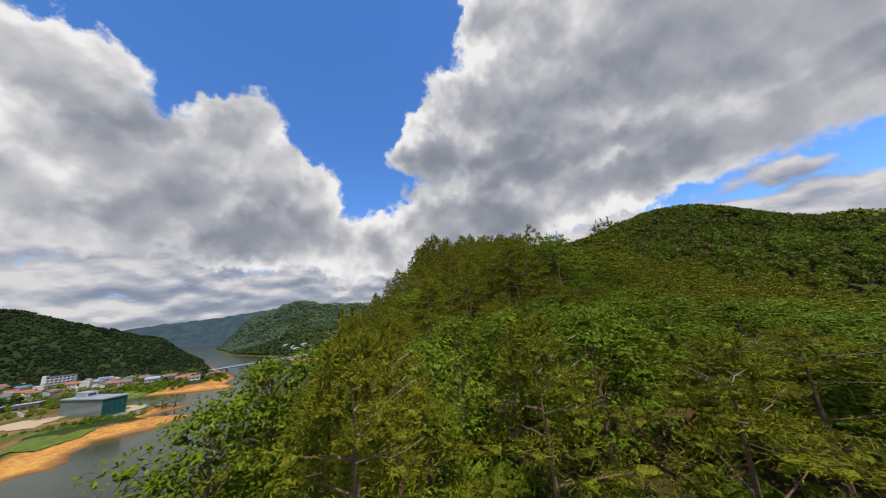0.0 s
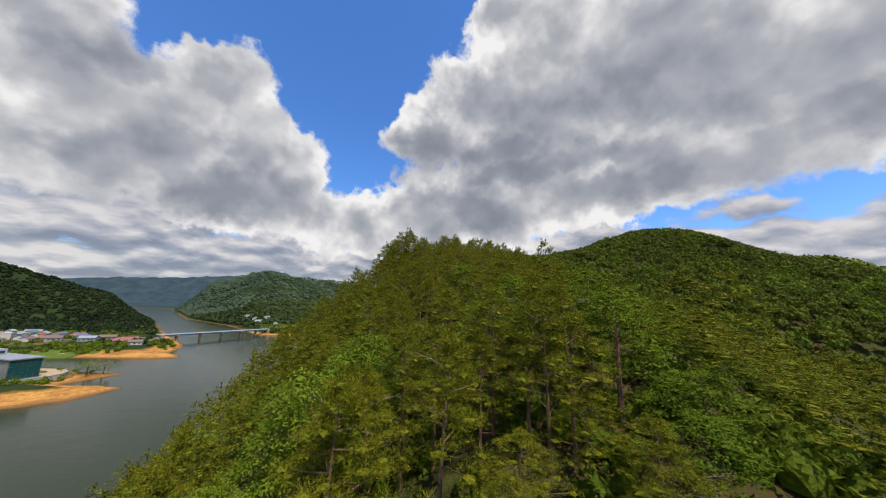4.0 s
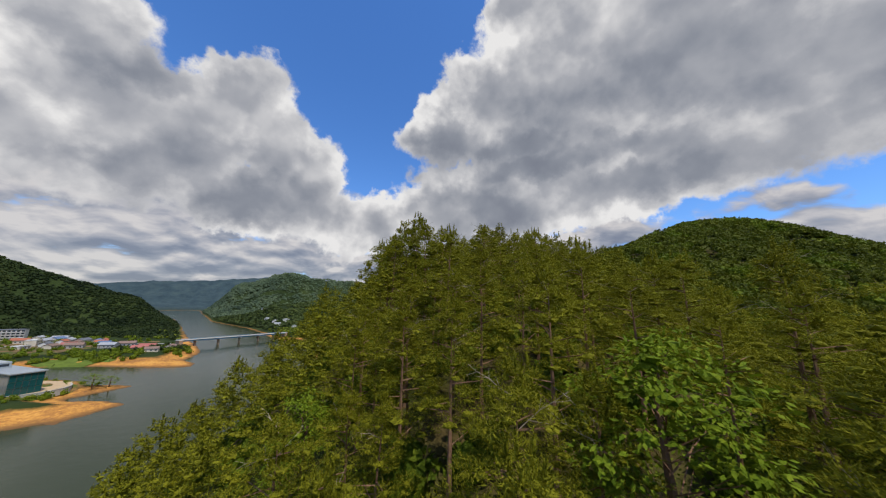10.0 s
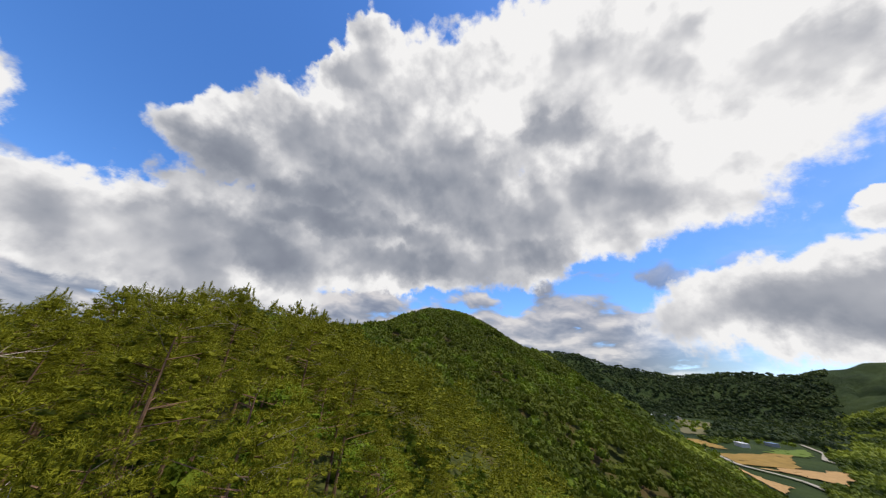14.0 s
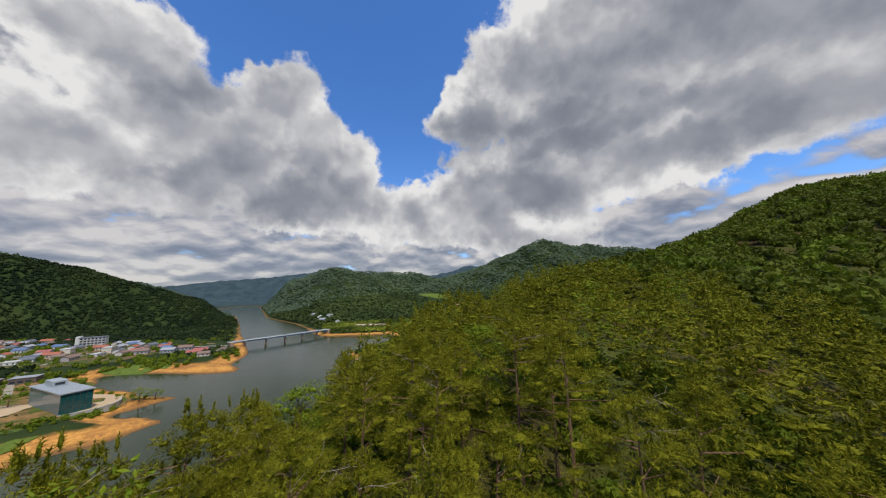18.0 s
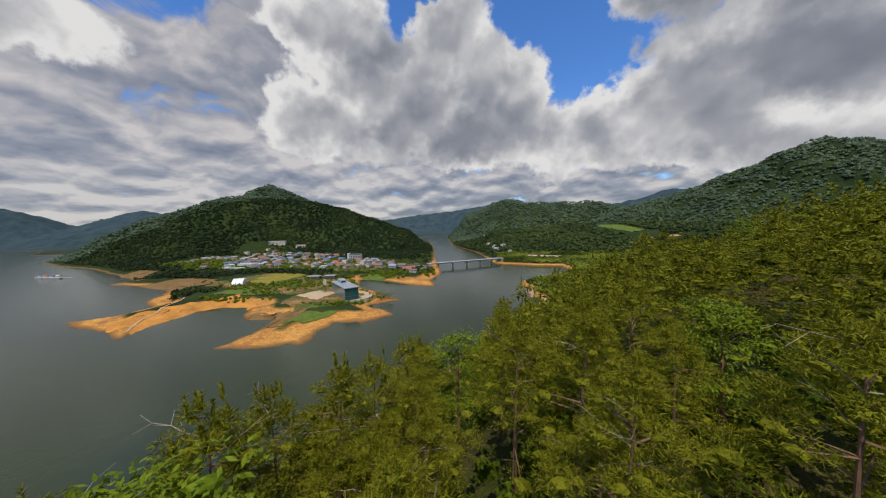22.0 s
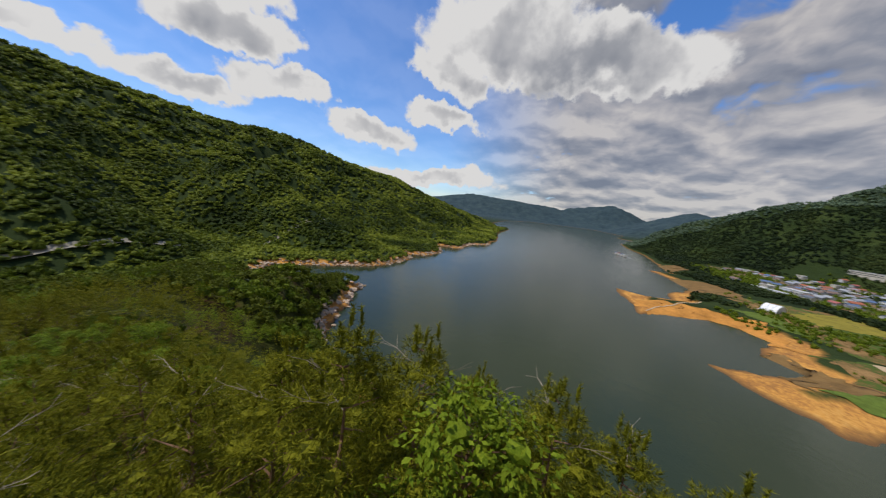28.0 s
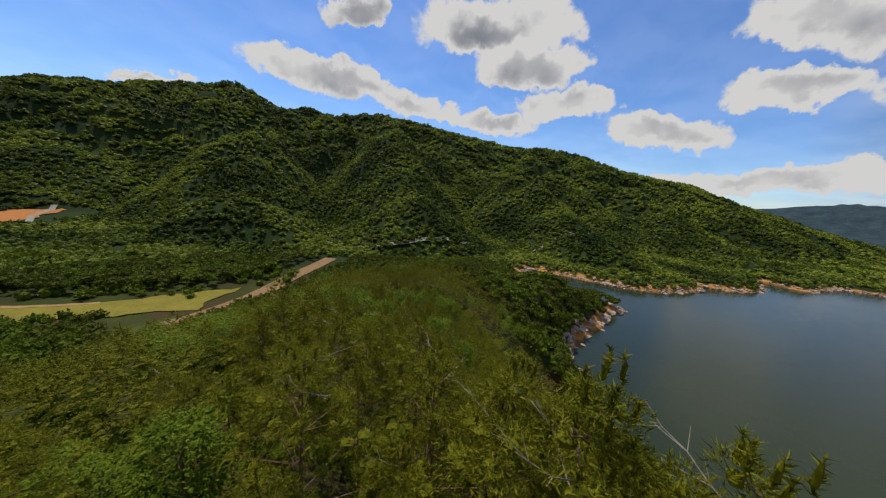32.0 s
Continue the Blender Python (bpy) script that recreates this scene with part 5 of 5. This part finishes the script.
patch("grass_bank", [(-352, 172), (-300, 182), (-296, 198), (-360, 202)], GRASS, "green grass bank above the sand spit", "grass", 0.3)
patch("paved_yard", [(-256, 195), (-251, 219), (-228, 222), (-219, 187)], PAVING, "sunlit tan paving beside the glass hall", "paving", 0.45)
patch("crop_field", [(-250, 300), (-230, 330), (-262, 345), (-290, 325)], GRASS, "rough green meadow by the inner cove", "grass", 0.3)
strip("spit_track", [(-294, 86), (-312, 98), (-322, 112), (-336, 122), (-346, 137), (-364, 150)], 1.3, PAVING, "pale beaten track along the clay spit", "track", 0.6)
strip("village_road", [(-235, 432), (-300, 425), (-360, 405), (-430, 400), (-520, 395), (-620, 380), (-720, 360)], 6, ASPHALT, "grey village road", "road", 0.3)
strip("shore_road", [(-134, 546), (-110, 575), (-70, 592), (-20, 590), (60, 600), (140, 640)], 8, PALE_ROAD, "pale road leaving the bridge along the far bank", "road", 0.6)
strip("park_path", [(-262, 236), (-290, 262), (-330, 300), (-360, 350), (-370, 400)], 4, PALE_ROAD, "pale path through the lakeside park", "path", 0.3)
# the valley south and east of the ridge
patch("meadow", [(46, -168), (56, -142), (92, -136), (96, -150)], FIELD_YELLOW, "yellow ripening meadow on the valley floor", "field", 0.35)
patch("meadow", [(92, -136), (96, -150), (150, -150), (140, -128)], FIELD_YELLOW, "yellow ripening meadow on the valley floor", "field", 0.35)
strip("stream_bed", [(4, -232), (8, -222), (25, -186), (35, -160), (43, -146), (53, -134), (60, -126)], 9, STONES, "dry stony stream bed in the valley", "stream bed", 0.35)
strip("valley_track", [(92, -152), (112, -148), (150, -156), (200, -160), (250, -150)], 2, FIELD_TAN, "pale farm track in the valley", "track", 0.4)
strip("valley_road", [(14, -300), (0, -275), (-22, -262), (-56, -256), (-100, -262), (-160, -272), (-270, -284), (-420, -262)], 6, PALE_ROAD, "pale road with crash barrier along the foot of the mountain", "road", 0.5)
patch("clay_field", [(236, -318), (262, -300), (284, -372), (250, -390)], FIELD_CLAY, "bare orange clay field", "field", 0.7)
strip("farm_road", [(225, -312), (246, -345), (262, -392)], 4, PALE_ROAD, "pale farm road beside the clay field", "road", 0.8)
for nm, c, m, lab in (("clay_field", [(180, -105), (232, -118), (235, -168), (190, -150)], FIELD_CLAY, "bare orange clay field"), ("clay_field", [(238, -150), (268, -158), (290, -200), (248, -190)], FIELD_CLAY, "bare orange clay field"),
                       ("stubble_field", [(371, -89), (314, -85), (303, -95), (334, -110)], FIELD_TAN, "dry tan stubble field"), ("clay_field", [(311, -62), (309, -72), (278, -64), (286, -58)], FIELD_CLAY, "bare orange clay field"),
                       ("stubble_field", [(451, -93), (404, -98), (415, -140), (518, -168)], FIELD_OCHRE, "ochre field of dry grass on the valley floor"), ("stubble_field", [(398, -112), (373, -151), (446, -188), (415, -142)], FIELD_TAN, "dry tan stubble field"),
                       ("crop_field", [(511, -147), (514, -182), (589, -207), (552, -164)], FIELD_GREEN, "fresh green crop field"), ("stubble_field", [(537, -62), (493, -76), (500, -113), (568, -97)], FIELD_OCHRE, "ochre field of dry grass on the valley floor"),
                       ("stubble_field", [(640, -88), (660, -124), (1000, -188), (1040, -118)], FIELD_GREY, "grey-green fallow terraces up the valley"), ("crop_field", [(740, -112), (756, -132), (828, -162), (820, -142)], FIELD_YELLOW, "yellow-green meadow up the valley")):
    patch(nm, c, m, lab, "field", 0.9)
patch("stubble_field", [(40, 890), (72, 905), (140, 826), (112, 802)], GRASS, "rough green terrace field on the hill", "field", 1.0)
patch("stubble_field", [(126, 772), (134, 750), (200, 752), (190, 780)], FIELD_TAN, "dry tan terrace field on the hill", "field", 1.0)
patch("rock_cutting", [(-104, 604), (-36, 598), (-34, 622), (-102, 632)], ROCK, "grey rock cutting above the shore road", "rock", 1.2)
strip("valley_road", [(900, -30), (767, -54), (627, -75), (557, -58), (496, -76), (441, -91), (399, -97), (379, -112), (365, -125), (328, -130), (290, -142), (250, -150)], 4, PALE_ROAD, "pale concrete road winding up the valley", "road", 1.2)
strip("farm_road", [(660, -222), (570, -212), (499, -186), (482, -193), (458, -198), (420, -205)], 4, PALE_ROAD, "pale farm road at the foot of the wooded slope", "road", 1.2)
long_block("farm_shed", 290, -206, 20, 26, 10, 4, CREAM, ROOFS[0], "farm shed with a red roof among the fields", 1)
long_block("farm_shed", 551, -136, 10, 18, 8, 4, WHITE, ROOFS[3], "pale farm shed beside the green field", 1)
long_block("farm_shed", 598, -176, 15, 14, 8, 3.6, GREYWALL, ROOFS[2], "farm shed with a blue roof beside the green field", 1)
hrng = random.Random(9)
for k in range(26):
    x, y = 1080 + hrng.uniform(-90, 120), -60 + hrng.uniform(-70, 60)
    o = house(14, 9, 3.5, ROOFS[hrng.choice([1, 2, 3, 6, 4])], (WHITE, CREAM, GREYWALL)[k % 3])
    o.matrix_basis = pose(x, y, height(x, y) + 0.2, 0, 0, hrng.uniform(0, 180))
    tagged(o, "small house of the far valley hamlet", "house", "houses of the valley hamlet")
for x, y in ((-228, 783), (-262, 866), (-205, 752), (-192, 724), (-178, 736), (-150, 690)):
    o = house(13, 9, 3.6, ROOFS[3 if x % 2 else 1], WHITE)
    o.matrix_basis = pose(x, y, height(x, y) + 0.2, 0, 0, hrng.uniform(0, 180))
    tagged(o, "pale house among trees on the far bank", "house", "houses on the far bank")


def rock_shapes(count, rng):
    out = []
    for _ in range(count):
        bm = bmesh.new()
        bmesh.ops.create_icosphere(bm, subdivisions=1, radius=1.0)
        for v in bm.verts:
            v.co *= 0.7 + 0.5 * noise.noise(v.co * 1.4 + Vector((rng.random() * 50, 0, 0)))
            v.co.z *= 0.75
        out.append((np.array([tuple(v.co) for v in bm.verts]), np.array([tuple(v.index for v in f.verts) for f in bm.faces])))
        bm.free()
    return out


def shore_rocks():
    rng = np.random.default_rng(8)
    n = 60000
    x, y = rng.uniform(-620, 10, n), rng.uniform(-230, 430, n)
    sd = shore_distance(x, y)
    west = ((y < -80) & (sd > -0.5) & (sd < 7)) | ((x > -70) & (y > 60) & (y < 330) & (sd > -1) & (sd < 6))
    x, y = x[west], y[west]
    x, y = x[:1500], y[:1500]
    z = land(x, y)
    s = rng.uniform(0.5, 2.4, len(x))
    p = np.stack([x, y, z + s * 0.1, s * rng.uniform(0.8, 1.6, len(x)), s, rng.uniform(0, 6.28, len(x)), rng.integers(0, 4, len(x))], -1)
    scatter("shore_rocks", rock_shapes(4, random.Random(4)), p, ROCK, "pale broken rocks along the drawn-down shore", "rocks")


shore_rocks()


def park_trees():
    """Trees and bushes between the houses, along the fields and shores."""
    rng = np.random.default_rng(14)
    spots = []
    for ax, ay, bx, by, half, n, size in ((-640, 345, -300, 420, 80, 520, 2.6), (-840, 385, -700, 420, 44, 120, 2.8), (-820, 505, -560, 515, 38, 170, 2.8), (-370, 225, -255, 262, 40, 150, 2.0), (-195, 190, -172, 205, 12, 26, 2.0), (-340, 160, -300, 172, 9, 40, 1.8), (-430, 250, -262, 262, 48, 170, 1.9), (-300, 320, -205, 372, 32, 130, 2.6), (-372, 205, -280, 190, 12, 60, 1.8), (-235, 238, -178, 232, 10, 34, 1.8), (-228, 176, -184, 182, 7, 24, 1.2),
                                          (-800, 330, -600, 300, 50, 160, 3.0), (30, -190, 130, -165, 14, 60, 2.6), (62, -160, 100, -166, 5, 24, 1.8), (300, -60, 600, -40, 18, 90, 3.0), (150, -200, 380, -190, 30, 130, 3.4), (600, -150, 1050, -90, 60, 90, 3.4), (-100, -240, -30, -232, 14, 30, 2.2)):
        s = rng.uniform(0, 1, n)
        x, y = ax + (bx - ax) * s + rng.uniform(-half, half, n) * 0.6, ay + (by - ay) * s + rng.uniform(-half, half, n)
        free = np.ones(n, bool)
        for hx, hy in HOUSES:
            free &= np.hypot(x - hx, y - hy) > 7.0
        free &= ~((np.abs(x + 385) < 42) & (np.abs(y - 265) < 40)) & (np.hypot(x + 212, y - 212) > 26) & (shore_distance(x, y) > 7)
        x, y = x[free], y[free]
        w = size * rng.uniform(0.6, 1.35, len(x))
        spots.append(np.stack([x, y, land(x, y) + w * 0.55, w, w * rng.uniform(0.8, 1.2, len(x)), rng.uniform(0, 6.28, len(x)), rng.integers(0, 6, len(x))], -1))
    scatter("village_trees", MIDS, np.concatenate(spots), HILL_OAK, "garden trees and bushes among village houses and fields")


park_trees()


def single_tree(x, y, tall, wide, label):
    rng = random.Random(int(x * 7 + y))
    tv, tf, cv, cf = broad_arrays(rng, 24, 16, 0.34, 6.6, 1.7, 1)
    ob = tree_thing("park_tree", (tv, tf, cv, cf), BARK, BROAD, label, "tree", "")
    ob.matrix_basis = pose(x, y, height(x, y) - 0.1) @ Matrix.Diagonal((wide / 2, wide / 2, tall / 6.6, 1))


single_tree(-240, 217, 8, 5.0, "round dark green tree beside the paved yard")
single_tree(-252, 268, 9, 5.5, "round green tree by the inner cove")
single_tree(-176, 226, 9, 6.0, "bushy green tree beside the glass hall")
single_tree(-170, 231, 7, 6.0, "bushy green tree beside the glass hall")
